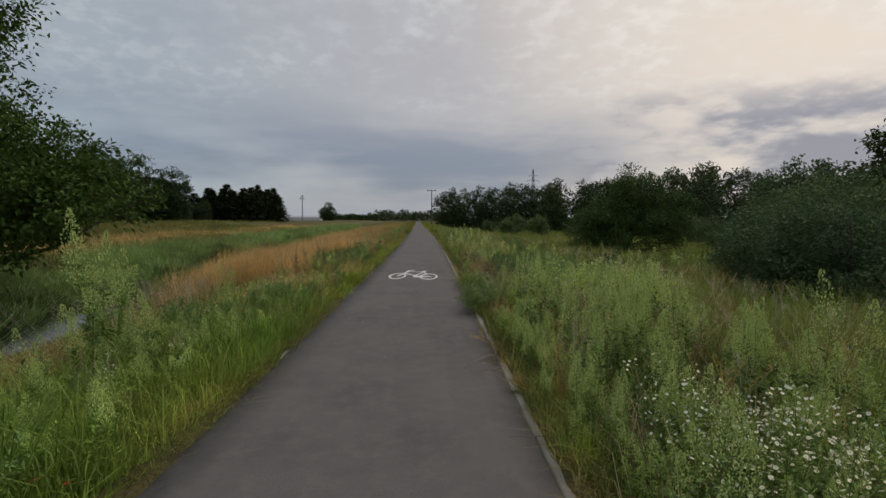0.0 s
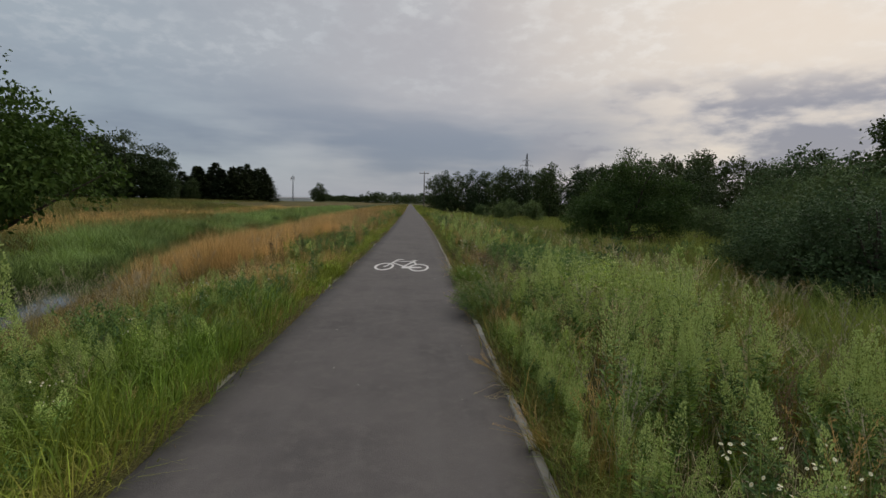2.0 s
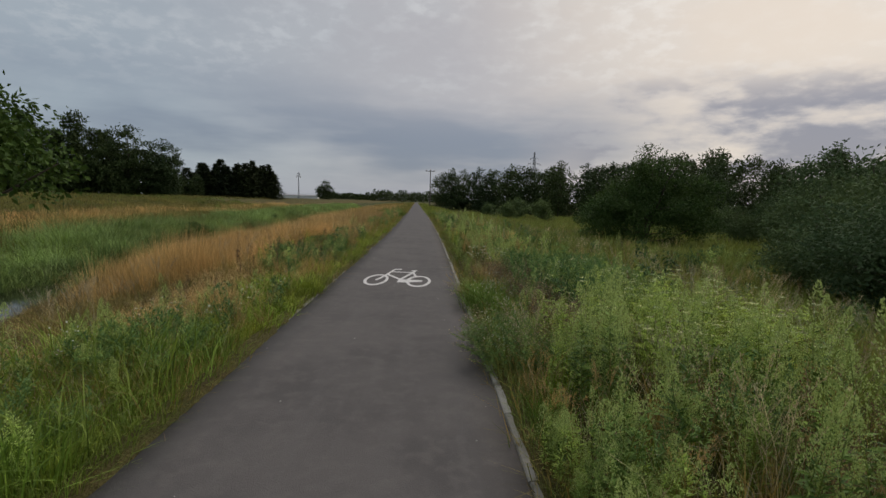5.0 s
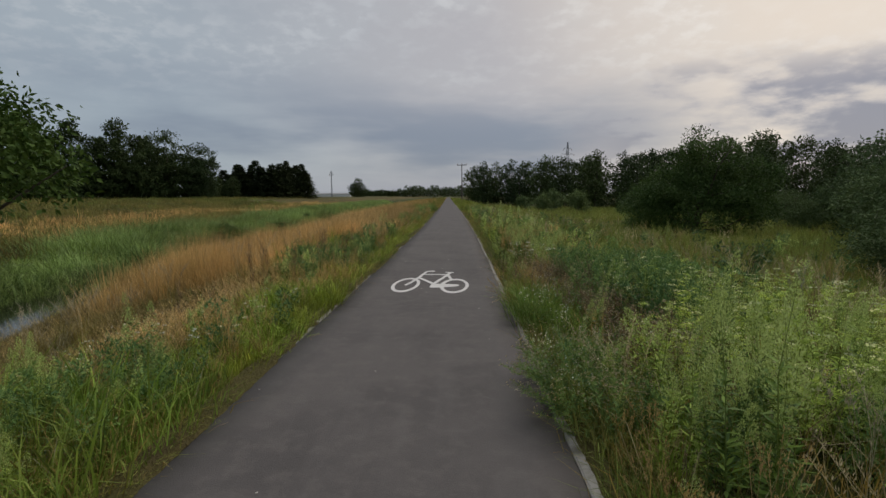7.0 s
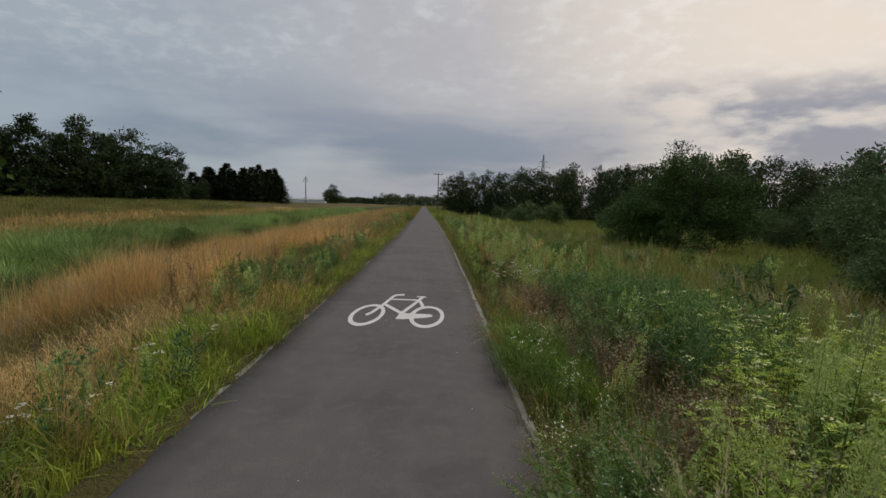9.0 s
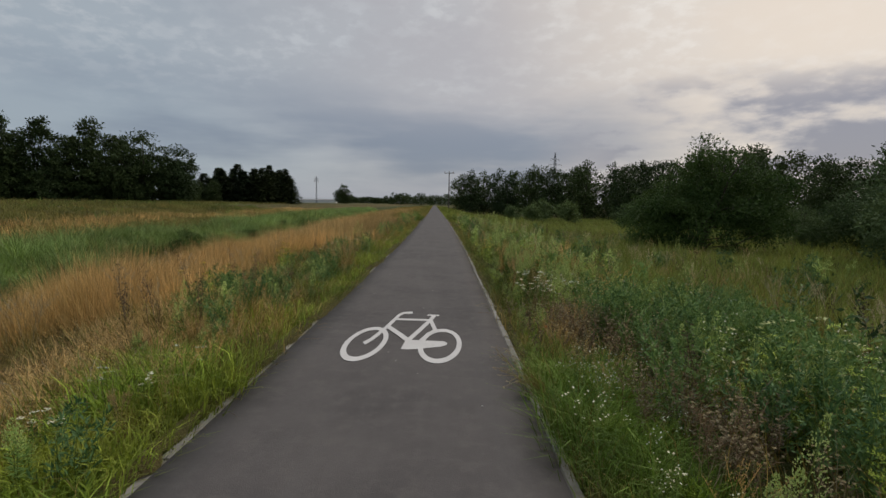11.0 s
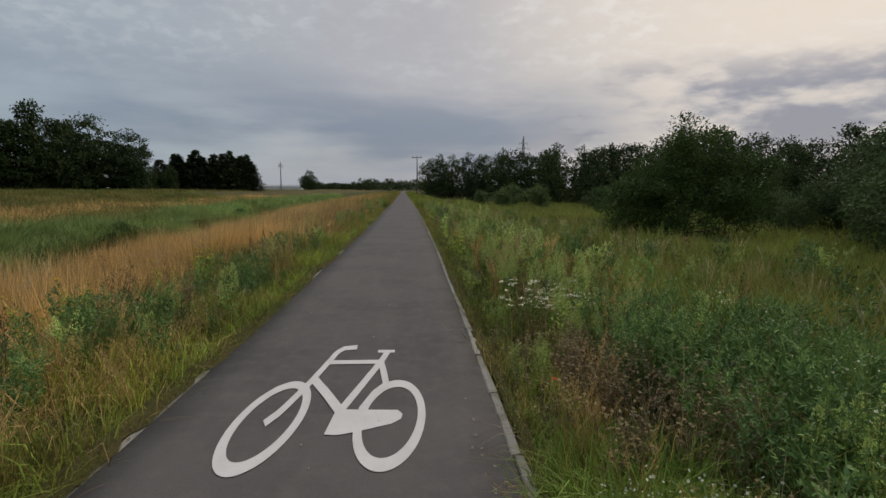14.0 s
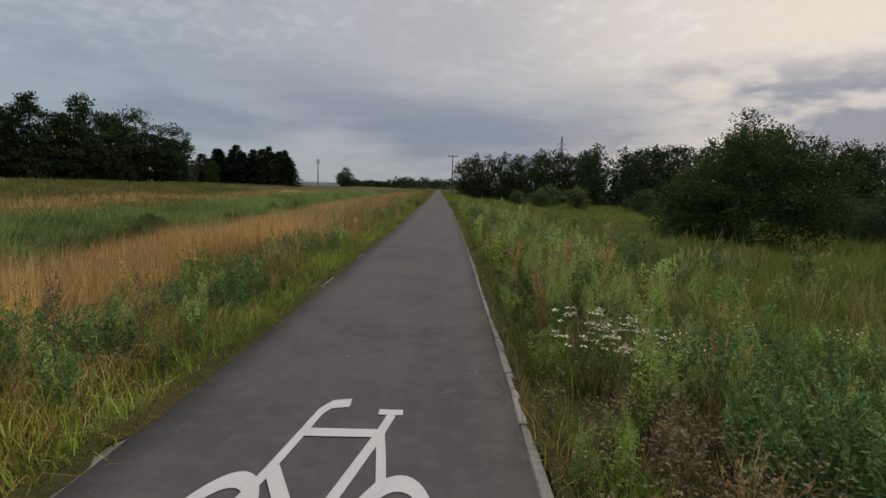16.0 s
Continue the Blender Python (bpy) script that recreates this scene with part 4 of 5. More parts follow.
for x, y, s in ((16.5, 92, 1.7), (13.5, 84, 1.3), (20, 88, 1.6), (25, 76, 1.5), (30, 70, 1.5), (11.5, 90, 1.2), (34, 62, 1.6)):
    tree_thing("shrub", shrub, x, y, s, "small rounded green shrub at the wood's edge", "shrub", "edge shrubs")

# dark shrubs on the far bank
ditch_shrub = leafy_tree(2.2, [(0, 0, 0.8, 1.3, 1.2, 0.9), (0.6, 0.2, 1.5, 0.7, 0.7, 0.8), (-0.9, -0.3, 0.6, 0.8, 0.9, 0.6)], 90, 50, 0.26, 0.15, BUSHLEAF, 0.05, 10, stems=3, shoots=16, top=1.2)
for y, v, k in ((36.9, -2.1, 0.30), (38.2, -1.6, 0.44), (39.6, -2.4, 0.36), (41.2, -1.9, 0.25), (49.0, -2.2, 0.32), (50.2, -2.8, 0.26), (61, -2.4, 0.4), (63, -2.9, 0.3)):
    tree_thing("ditch_shrub", ditch_shrub, float(ditch_x(y)) + v, y, (k * 1.5, k * 1.5, k), "low dark shrub on the ditch bank", "shrub", "ditch shrubs")

# woods behind the meadow
wood_kinds = [leafy_tree(11, [(0, 0, 6.4, 3.3, 3.3, 4.3), (1.3, 0.4, 4.2, 2.9, 2.9, 3.2), (-1.2, -0.5, 8.4, 1.9, 1.9, 2.4), (-1.5, 0.6, 3.0, 2.6, 2.6, 2.5), (0.5, 0.2, 1.6, 3.2, 3.0, 1.7), (0.2, 0.1, 10.2, 0.9, 0.9, 1.5)], 240, 19, 0.42, 0.45, FARLEAF, 0.18, 18) for q in range(4)]
row = [(38.8, 40.6, .98), (43, 41, .9), (37, 48, .70), (7.0, 146, 1.00), (11.0, 150, 1.0), (4.2, 152, .9), (16, 136, .90), (20.5, 128, 1.02), (24, 122, .98), (27.5, 116, .95), (31, 120, 1.02), (28, 108, .95), (35, 110, .95), (38, 104, 1.0), (42, 108, 1.05), (45, 99, 1.0),
       (50, 102, 1.08), (54, 95, 1.0), (58, 104, 1.12), (62, 108, 1.28), (67, 104, 1.12), (64, 92, .95), (71, 96, 1.0), (75, 93, 1.12), (80, 90, 1.0), (84, 88, 1.10), (88, 82, 1.0), (78, 80, .95), (86, 74, 1.0), (92, 76, 1.1), (66, 80, .8), (58, 84, .85), (49, 88, .85), (40, 92, .85), (33, 98, .9),
       (23, 136, .95), (14.5, 143, 1.0), (19, 146, 1.05), (27, 128, 1.0), (32, 130, 1.05), (9, 156, 1.0), (43, 118, 1.05), (55, 110, 1.1), (38, 122, 1.1), (48, 116, 1.15), (70, 72, .8), (60, 70, .72), (52, 76, .75), (45, 80, .75)]
for x, y, s in row:
    tree_thing("woodland_tree", wood_kinds[rng.integers(4)], x, y, s * rng.uniform(0.96, 1.04) * (1.09 if x > 48 else 1.04), "dark green broadleaf tree in a dense wood edge", "tree", "wood edge trees")

# trees beyond the ditch meadow
birch_kinds = [leafy_tree(17, [(0, 0, 9.5, 3.2, 3.2, 6.0), (1.0, 0.5, 5.0, 3.6, 3.6, 4.2), (-1.2, 0, 3.0, 3.4, 3.4, 2.8), (-0.8, -0.3, 14, 1.7, 1.7, 2.6), (0.3, 0, 2.0, 3.6, 3.4, 2.2)], 300, 34, 0.52, 0.58, FARLEAF, 0.2, 18) for q in range(3)]
oak_far = leafy_tree(17, [(0, 0, 9.5, 6.0, 5.5, 6.0), (4.5, 0, 6.0, 4.5, 4.0, 4.8), (-4, 0, 6.5, 4.5, 4.5, 5.0), (0, 0, 4.0, 6.5, 5, 3.6), (0, 0, 1.8, 6.5, 4.5, 2.0)], 460, 38, 0.62, 0.55, FARLEAF, 0.35, 30)
for a, d, s in ((-41.5, 150, 1.2), (-40.2, 158, 1.02), (-38.4, 150, 1.18), (-36.8, 156, 0.98), (-35.2, 152, 1.22), (-33.6, 156, 1.05), (-44, 150, 1.1), (-46.5, 150, 1.2), (-49, 145, 1.1), (-32.4, 160, 1.0), (-52, 140, 1.0)):
    tree_thing("birch_tree", birch_kinds[rng.integers(3)], 0.5 + d * math.sin(radians(a)), 6 + d * math.cos(radians(a)), s, "tall slender birch with loose dark foliage", "tree", "trees beyond the meadow")
tree_thing("broadleaf_tree", oak_far, -77, 136, 1.12, "broad dark oak behind the meadow crest", "tree", "trees beyond the meadow")
tree_thing("broadleaf_tree", oak_far, -71.0, 140, 0.95, "broad dark oak behind the meadow crest", "tree", "trees beyond the meadow", turn=120)
spruce_kinds = [spruce(15, 3.3, NEEDLE), spruce(13, 3.5, NEEDLE)]
for q in range(18):
    a, d = -25.3 + q * 0.47 + rng.normal(0, 0.12), 205 + rng.uniform(-8, 14)
    tree_thing("spruce_tree", spruce_kinds[rng.integers(2)], 0.5 + d * math.sin(radians(a)), 6 + d * math.cos(radians(a)), (sp := rng.uniform(1.15, 1.6), sp, rng.uniform(0.68, 0.98) + (0.06 if q in (12, 15) else 0)), "dark spruce in a tight group behind the meadow", "tree", "spruce group")
for q in range(12):
    a, d = -51 + q * 1.7, 166 + rng.uniform(-4, 8)
    tree_thing("woodland_tree", wood_kinds[q % 4], 0.5 + d * math.sin(radians(a)), 6 + d * math.cos(radians(a)), rng.uniform(0.5, 0.65), "low dark tree filling gaps behind the meadow", "tree", "trees beyond the meadow")
for q in range(9):
    a, d = -28.6 + q * 0.55, 190 + rng.uniform(-8, 20)
    tree_thing("woodland_tree", wood_kinds[q % 4], 0.5 + d * math.sin(radians(a)), 6 + d * math.cos(radians(a)), rng.uniform(0.55, 0.75), "low dark tree filling gaps behind the meadow", "tree", "trees beyond the meadow")
tree_thing("broadleaf_tree", oak_far, -71.0, 352, (0.78, 0.78, 0.82), "lone round tree far across the fields", "tree", turn=40)

# far tree belt
belt = Soup()
for q in range(46):
    a = radians(-11.5 + q * 0.30 + rng.normal(0, 0.1))
    d = 520 + rng.uniform(-40, 160)
    h = rng.uniform(5, 8.5) + (4.5 if -6.0 < math.degrees(a) < 2 else 0) * rng.uniform(0.5, 1)
    C, D = crown_points([(0, 0, h * 0.5, h * 0.55, h * 0.5, h * 0.5)], 260)
    C += (d * math.sin(a), d * math.cos(a), 0.3)
    belt.leaves(C, D + rng.normal(size=D.shape), UP + rng.normal(size=D.shape) * 0.6, rng.uniform(1.2, 2.2, len(C)), 1.1)
tagged(new("far_woods", belt.mesh("far_woods", FARLEAF)), "low dark tree belt on the far horizon", "far woods", kind="stuff")

# ---- poles and pylons ----


def box(bm, x0, x1, y0, y1, z0, z1):
    r = bmesh.ops.create_cube(bm, size=1.0)
    for v in r["verts"]:
        v.co = Vector(((x0 + x1) / 2 + v.co.x * (x1 - x0), (y0 + y1) / 2 + v.co.y * (y1 - y0), (z0 + z1) / 2 + v.co.z * (z1 - z0)))


def utility_pole(x, y, height):
    root = tagged(new("utility_pole"), "tall dark utility pole with a crossarm beside the path", "utility pole")
    s = Soup().tube([(0, 0, -0.5), (0.02, 0, height * 0.5), (0, 0, height)], 0.19, 0.12, 10)
    part("pole", s.mesh("pole", WOOD), root)
    bm = bmesh.new()
    box(bm, -1.35, 1.35, -0.07, 0.07, height - 0.32, height - 0.16)
    part("crossarm", from_bm("crossarm", bm, WOOD), root)
    for q in (-1.2, 0.0, 1.2):
        z0 = height - 0.16 if q else height
        s = Soup().tube([(q, 0, z0), (q, 0, z0 + 0.10), (q, 0, z0 + 0.34)], 0.11, 0.07, 8)
        part("insulator", s.mesh("insulator", CERAMIC), root, "brown ceramic insulator")
    root.matrix_basis = pose(x, y, float(land(x, y)))


def lattice_pylon(x, y, height, wide, arms, label):
    root = tagged(new("power_pylon"), label, "pylon")
    n = 9
    zs = np.linspace(0, height, n)
    half = wide * (1 - 0.88 * zs / height)
    corner = [(-1, -1), (1, -1), (1, 1), (-1, 1)]
    for cx, cy in corner:
        part("leg", Soup().tube(np.stack([cx * half, cy * half, zs], 1), 0.13, 0.08, 4).mesh("leg", STEEL), root)
    brace = Soup()
    for k in range(n - 1):
        for q in range(4):
            (ax, ay), (bx, by) = corner[q], corner[(q + 1) % 4]
            brace.tube([(ax * half[k], ay * half[k], zs[k]), (bx * half[k + 1], by * half[k + 1], zs[k + 1])], 0.06, 0.06, 3)
            brace.tube([(bx * half[k], by * half[k], zs[k]), (ax * half[k + 1], ay * half[k + 1], zs[k + 1])], 0.06, 0.06, 3)
    part("bracing", brace.mesh("bracing", STEEL), root)
    for z, reach in arms:
        arm = Soup()
        for sx in (-1, 1):
            arm.tube([(0, 0, z), (sx * reach, 0, z + 0.15)], 0.12, 0.06, 4)
            arm.tube([(0, 0, z + 0.9), (sx * reach, 0, z + 0.15)], 0.08, 0.05, 4)
        part("crossarm", arm.mesh("crossarm", STEEL), root)
        for sx in (-1, 1):
            part("insulator", Soup().tube([(sx * reach, 0, z + 0.15), (sx * reach, 0, z - 0.8)], 0.10, 0.10, 6).mesh("insulator", CERAMIC), root)
    root.matrix_basis = pose(x, y, float(land(x, y)), 0, 0, 12)


utility_pole(1.02, 148, 10.6)
lattice_pylon(61.2, 293, 32.5, 1.7, ((22.5, 3.0), (25.5, 3.9), (28.5, 2.4)), "grey steel lattice power pylon rising above the wood")
lattice_pylon(-72.8, 289.4, 15.2, 0.36, ((12.6, 1.1), (13.8, 0.8)), "slim grey steel pylon across the far field")


def long_hall(x, y, length, depth, wall, ridge, turn, label):
    root = tagged(new("farm_hall"), label, "building", "far halls")
    bm = bmesh.new()
    box(bm, -length / 2, length / 2, -depth / 2, depth / 2, -0.3, wall)
    part("wall", from_bm("wall", bm, SHEET), root)
    bm = bmesh.new()
    o = 0.4
    pts = [(-length / 2 - o, -depth / 2 - o, wall + 0.01), (length / 2 + o, -depth / 2 - o, wall + 0.01), (length / 2 + o, 0, ridge), (-length / 2 - o, 0, ridge), (-length / 2 - o, depth / 2 + o, wall + 0.01), (length / 2 + o, depth / 2 + o, wall + 0.01)]
    v = [bm.verts.new(p) for p in pts]
    for f in ((0, 1, 2, 3), (3, 2, 5, 4), (0, 3, 4), (1, 5, 2), (0, 4, 5, 1)):
        bm.faces.new([v[q] for q in f])
    part("roof", from_bm("roof", bm, ROOFING), root)
    root.matrix_basis = pose(x, y, float(land(x, y)), 0, 0, turn)


long_hall(-104, 395, 38, 12, 2.2, 3.2, 6, "long low white hall with grey roof")
long_hall(-128, 402, 22, 10, 2.2, 3.0, 2, "short low white hall with grey roof")

# ---- grasses: what nobody could count ----


def field(name, mat, n, place, height, width, lean, label, keep=None, tuft_of=1, far=False, radius=0.16, mop=False):
    """Grass of one sort. tuft_of: blades that share a tussock, its height and the way it leans."""
    x, y = place(n // tuft_of)
    if keep is not None:
        ok = keep(x, y)
        x, y = x[ok], y[ok]
    tall = 0.35 + 0.8 * value_noise(x * 0.9, y * 0.9, 11) + 0.5 * value_noise(x * 0.3, y * 0.3, 12)
    yaw = rng.uniform(0, 6.283, len(x))
    sort = np.clip(rng.normal(0, 0.45, len(x)) + 1.5 * (value_noise(x * 0.55, y * 0.55, 17) - 0.5), -1, 1)
    apart = np.zeros(len(x))
    if tuft_of > 1:
        tall = tall * rng.uniform(0.55, 1.35, len(x))
        size = radius * tall * rng.uniform(0.6, 1.5, len(x))
        x, y, tall, yaw, size, sort = (np.repeat(v, tuft_of) for v in (x, y, tall, yaw, size, sort))
        dx, dy = rng.normal(0, 1, (2, len(x))) * size
        x, y = x + dx, y + dy
        apart = np.hypot(dx, dy) / np.maximum(size, 1e-6)
        r = x - path_x(y)
        x = np.where(np.abs(r) < 1.24, path_x(y) + np.sign(r) * (2.48 - np.abs(r)), x)
        yaw = np.arctan2(dy, dx) + rng.normal(0, 0.35, len(x)) if mop else np.where(rng.uniform(size=len(x)) < 0.5, np.arctan2(dy, dx), yaw) + rng.normal(0, 0.5, len(x))
    n = len(x)
    pos = np.stack([x, y, land(x, y) - 0.02], 1)
    h, wd, ln = rng.uniform(height[0], height[1], n) * tall, rng.uniform(width[0], width[1], n), rng.uniform(lean[0], lean[1], n)
    if mop:                                    # upright in the middle, falling outwards at the rim
        ln, h = ln * (0.25 + 0.55 * apart), h * np.clip(1.15 - 0.22 * apart, 0.45, 1.2)
    s = Soup()
    s = s.spikes(pos, h, wd, ln, yaw) if far else s.blades(pos, h, wd, ln, yaw)
    me = s.mesh(name, mat)
    at_ = me.attributes.new("tuft", "FLOAT", "POINT")
    at_.data.foreach_set("value", np.repeat(sort, 3 if far else 5).astype(np.float32))
    tagged(new(name, me), label, "grass", kind="stuff")


def trail(n, y, y0):
    """A thinning fringe at the start of a stretch behind the walk."""
    return y if y0 > 6 else y - (rng.uniform(size=n) < 0.10) * rng.exponential(3.5, n)


def strip(r0, r1, y0, y1, bias=1.0):
    """Places between two distances from the path's centre line; more of them nearer where bias is over 1."""
    def place(n):
        y = trail(n, y0 + (y1 - y0) * rng.uniform(0, 1, n) ** bias, y0)
        return path_x(y) + rng.uniform(r0, r1, n), y
    return place


def bank(v0, v1, y0, y1, bias=1.0):
    def place(n):
        y = trail(n, y0 + (y1 - y0) * rng.uniform(0, 1, n) ** bias, y0)
        return ditch_x(y) + rng.uniform(v0, v1, n), y
    return place


def slope(f0, f1, y0, y1, bias=1.0):
    """Between the verge and the ditch, as a share of the way down."""
    def place(n):
        y = trail(n, y0 + (y1 - y0) * rng.uniform(0, 1, n) ** bias, y0)
        a, b = path_x(y) - 2.5, ditch_x(y) + 1.0
        return a + (b - a) * rng.uniform(f0, f1, n), y
    return place


def clumpy(scale, cut, seed):
    return lambda x, y: value_noise(x * scale, y * scale, seed) + 0.35 * value_noise(x * scale * 3, y * scale * 3, seed + 1) > cut + rng.uniform(-0.15, 0.15, len(x))


field("verge_grass", GRASS, 26000, strip(-3.1, -1.36, -2, 60, 1.7), (0.13, 0.34), (0.004, 0.010), (0.1, 0.9), "mixed green and yellowing grass along the path edge", clumpy(0.45, 0.50, 25), 14, radius=0.12)
field("verge_grass", LUSH, 12000, strip(-2.9, -1.34, -2, 34, 1.2), (0.14, 0.40), (0.006, 0.013), (0.1, 0.9), "lush bright green grass beside the path", clumpy(0.33, 0.66, 21))
field("verge_grass", OLIVE, 30000, strip(-3.6, -1.50, 7, 60, 1.5), (0.16, 0.40), (0.004, 0.008), (0.4, 1.2), "yellowed grass stalks along the path edge", clumpy(0.5, 0.42, 23), 14, radius=0.14)
field("dry_meadow_grass", TAN, 110000, slope(0.16, 0.98, 15.8, 36, 1.0), (0.55, 1.05), (0.006, 0.013), (0.1, 0.7), "tall dry tan grass covering the ditch slope", clumpy(0.42, 0.60, 31), 60, True, 0.24, True)
field("dry_meadow_grass", TAN, 48000, slope(0.05, 0.97, 26, 62, 1.2), (0.50, 0.95), (0.012, 0.026), (0.1, 0.7), "tall dry tan grass farther along the ditch slope", clumpy(0.30, 0.55, 35), 40, True, 0.34, True)
field("dry_meadow_grass", TAN, 50000, slope(0.0, 0.97, 50, 150, 1.2), (0.45, 0.95), (0.02, 0.05), (0.2, 0.9), "tall dry tan grass on the distant ditch slope", clumpy(0.12, 0.55, 31), 10, True, 0.3)
field("dry_meadow_grass", OLIVE, 24000, slope(0.08, 0.85, 2, 20, 1.0), (0.14, 0.34), (0.004, 0.009), (0.9, 2.0), "matted dry hay lying on the ditch slope", clumpy(0.40, 0.74, 33), 24, radius=0.34)
field("dry_meadow_grass", OLIVE, 66000, slope(0.0, 0.93, -2, 70, 1.5), (0.15, 0.42), (0.006, 0.014), (0.4, 1.2), "flattened olive and brown grass on the slope", None, 10, True, 0.2)
field("dry_meadow_grass", OLIVE, 50000, slope(-0.1, 1.0, 65, 280, 1.3), (0.35, 0.7), (0.05, 0.11), (0.3, 1.0), "olive grass on the distant slope", None, 5, True, 0.4)
field("verge_grass", GRASS, 26000, slope(-0.05, 0.35, -1, 60, 1.4), (0.15, 0.40), (0.006, 0.014), (0.3, 1.1), "green grass patches on the upper slope", clumpy(0.25, 0.66, 37), 12, True, 0.2)
field("bank_grass", BANK, 12000, slope(0.86, 1.06, 18, 80, 1.4), (0.25, 0.6), (0.010, 0.022), (0.2, 0.8), "green grass fringing the ditch water", None, 12)
field("bank_grass", BANK, 90000, bank(-7.2, -1.2, 3, 70, 1.3), (0.55, 1.15), (0.014, 0.030), (0.5, 1.5), "lush green grass on the far ditch bank", clumpy(0.34, 0.52, 47), 90, True, 0.46, True)
field("bank_grass", BANK, 50000, bank(-8, -1.3, 60, 190, 1.3), (0.45, 0.95), (0.04, 0.09), (0.3, 1.0), "lush green grass on the distant ditch bank", None, 12, True, 0.5)
# added row of dark blades that paints the shadow line above the water
field("sedge", SHADE_SEDGE, 26000, bank(-2.6, -1.1, 6, 75, 1.2), (0.45, 0.95), (0.014, 0.030), (0.4, 1.3), "dark sedge hanging over the far edge of the ditch", clumpy(0.35, 0.62, 91), 50, True, 0.32, True)
field("bank_grass", LUSH, 30000, bank(-6.5, -2.2, 5, 90, 1.3), (0.40, 0.80), (0.014, 0.030), (0.4, 1.2), "bright green grass drifts on the far bank", clumpy(0.22, 0.70, 43), 50, True, 0.40, True)
field("dry_meadow_grass", OLIVE, 36000, bank(-13, -5, 5, 90, 1.3), (0.30, 0.7), (0.014, 0.035), (0.3, 1.0), "brownish grass patches on the far bank", clumpy(0.10, 0.66, 49), 14, True, 0.36)
field("meadow_grass", FAR_MEADOW, 90000, bank(-42, -8, 6, 120, 1.3), (0.30, 0.70), (0.03, 0.06), (0.2, 0.9), "rough brown and green meadow grass beyond the ditch", None, 10, True, 0.4)
field("meadow_grass", FAR_MEADOW, 50000, bank(-120, -36, 10, 230, 1.2), (0.35, 0.8), (0.06, 0.14), (0.2, 0.9), "rough brown and green meadow grass on the crest", None, 8, True, 0.7)
field("meadow_grass", WEED, 36000, bank(-60, -17, 10, 150, 1.3), (0.35, 0.9), (0.03, 0.07), (0.2, 0.9), "dark green weed drifts in the meadow beyond the ditch", clumpy(0.10, 0.62, 45), 30, True, 0.5, True)
field("dry_meadow_grass", TAN, 56000, bank(-19, -7.5, 8, 140, 1.3), (0.3, 0.75), (0.02, 0.045), (0.2, 0.9), "dry tan grass drifts beyond the ditch", clumpy(0.14, 0.58, 41), 24, True, 0.4, True)
field("verge_grass", GRASS, 26000, strip(1.36, 5.5, -2, 60, 1.7), (0.14, 0.40), (0.004, 0.011), (0.1, 0.9), "mixed green grass among roadside weeds", clumpy(0.7, 0.55, 53), 14, radius=0.12)
field("verge_grass", OLIVE, 15000, strip(1.42, 4.5, -2, 60, 1.6), (0.22, 0.60), (0.003, 0.008), (0.2, 0.8), "yellowed grass stalks among roadside weeds", clumpy(0.6, 0.60, 51), 12)
field("edge_grass", GRASS, 26000, strip(-1.58, -1.27, -2, 45, 1.6), (0.07, 0.26), (0.004, 0.010), (0.3, 1.3), "short grass creeping over the kerb", clumpy(0.8, 0.32, 71))
field("edge_grass", OLIVE, 12000, strip(-1.46, -1.24, -2, 45, 1.5), (0.05, 0.16), (0.003, 0.008), (0.4, 1.4), "withered grass creeping over the kerb", clumpy(1.1, 0.36, 73))
field("edge_grass", GRASS, 17000, strip(1.34, 1.66, -2, 45, 1.6), (0.10, 0.34), (0.004, 0.009), (0.3, 1.3), "short grass leaning over the kerb", clumpy(0.9, 0.38, 75))
field("edge_grass", OLIVE, 12000, strip(1.31, 1.60, -2, 45, 1.6), (0.08, 0.32), (0.003, 0.008), (0.4, 1.5), "withered grass leaning over the kerb", clumpy(1.0, 0.45, 77))
field("low_meadow_grass", MOSS_MEADOW, 80000, strip(4.2, 20, -2, 45, 1.3), (0.30, 0.80), (0.010, 0.024), (0.2, 0.9), "tall soft green meadow grass", None, 14, True, 0.22)
field("low_meadow_grass", MOSS_MEADOW, 70000, strip(4, 48, 30, 110, 1.2), (0.35, 0.85), (0.03, 0.06), (0.2, 0.9), "tall soft green meadow grass far off", None, 10, True, 0.35)
field("dry_meadow_grass", OLIVE, 10000, strip(5.5, 26, 18, 100, 1.3), (0.40, 0.95), (0.010, 0.030), (0.2, 0.9), "brownish grass drifts on the low meadow", clumpy(0.14, 0.50, 61), 10, True, 0.3)
field("verge_grass", GRASS, 20000, strip(-4.5, -1.4, 55, 260, 1.6), (0.35, 0.75), (0.03, 0.07), (0.1, 0.8), "green grass along the distant path edge", None, 6, True)
field("verge_grass", GRASS, 20000, strip(1.4, 6.5, 55, 260, 1.6), (0.35, 0.75), (0.03, 0.07), (0.1, 0.8), "green grass along the distant path edge", None, 6, True)

field("verge_grass", LUSH, 12000, strip(-2.35, -1.36, 9.2, 12.3, 1.0), (0.14, 0.36), (0.007, 0.015), (0.2, 1.2), "thick bright green grass beside the path edge", clumpy(0.8, 0.42, 81), 12, radius=0.10)
field("verge_grass", LUSH, 9000, strip(1.40, 2.3, 10.6, 12.9, 1.0), (0.16, 0.42), (0.005, 0.011), (0.3, 1.2), "fresh green grass with daisies beside the kerb", clumpy(0.8, 0.34, 57), 12, radius=0.10)
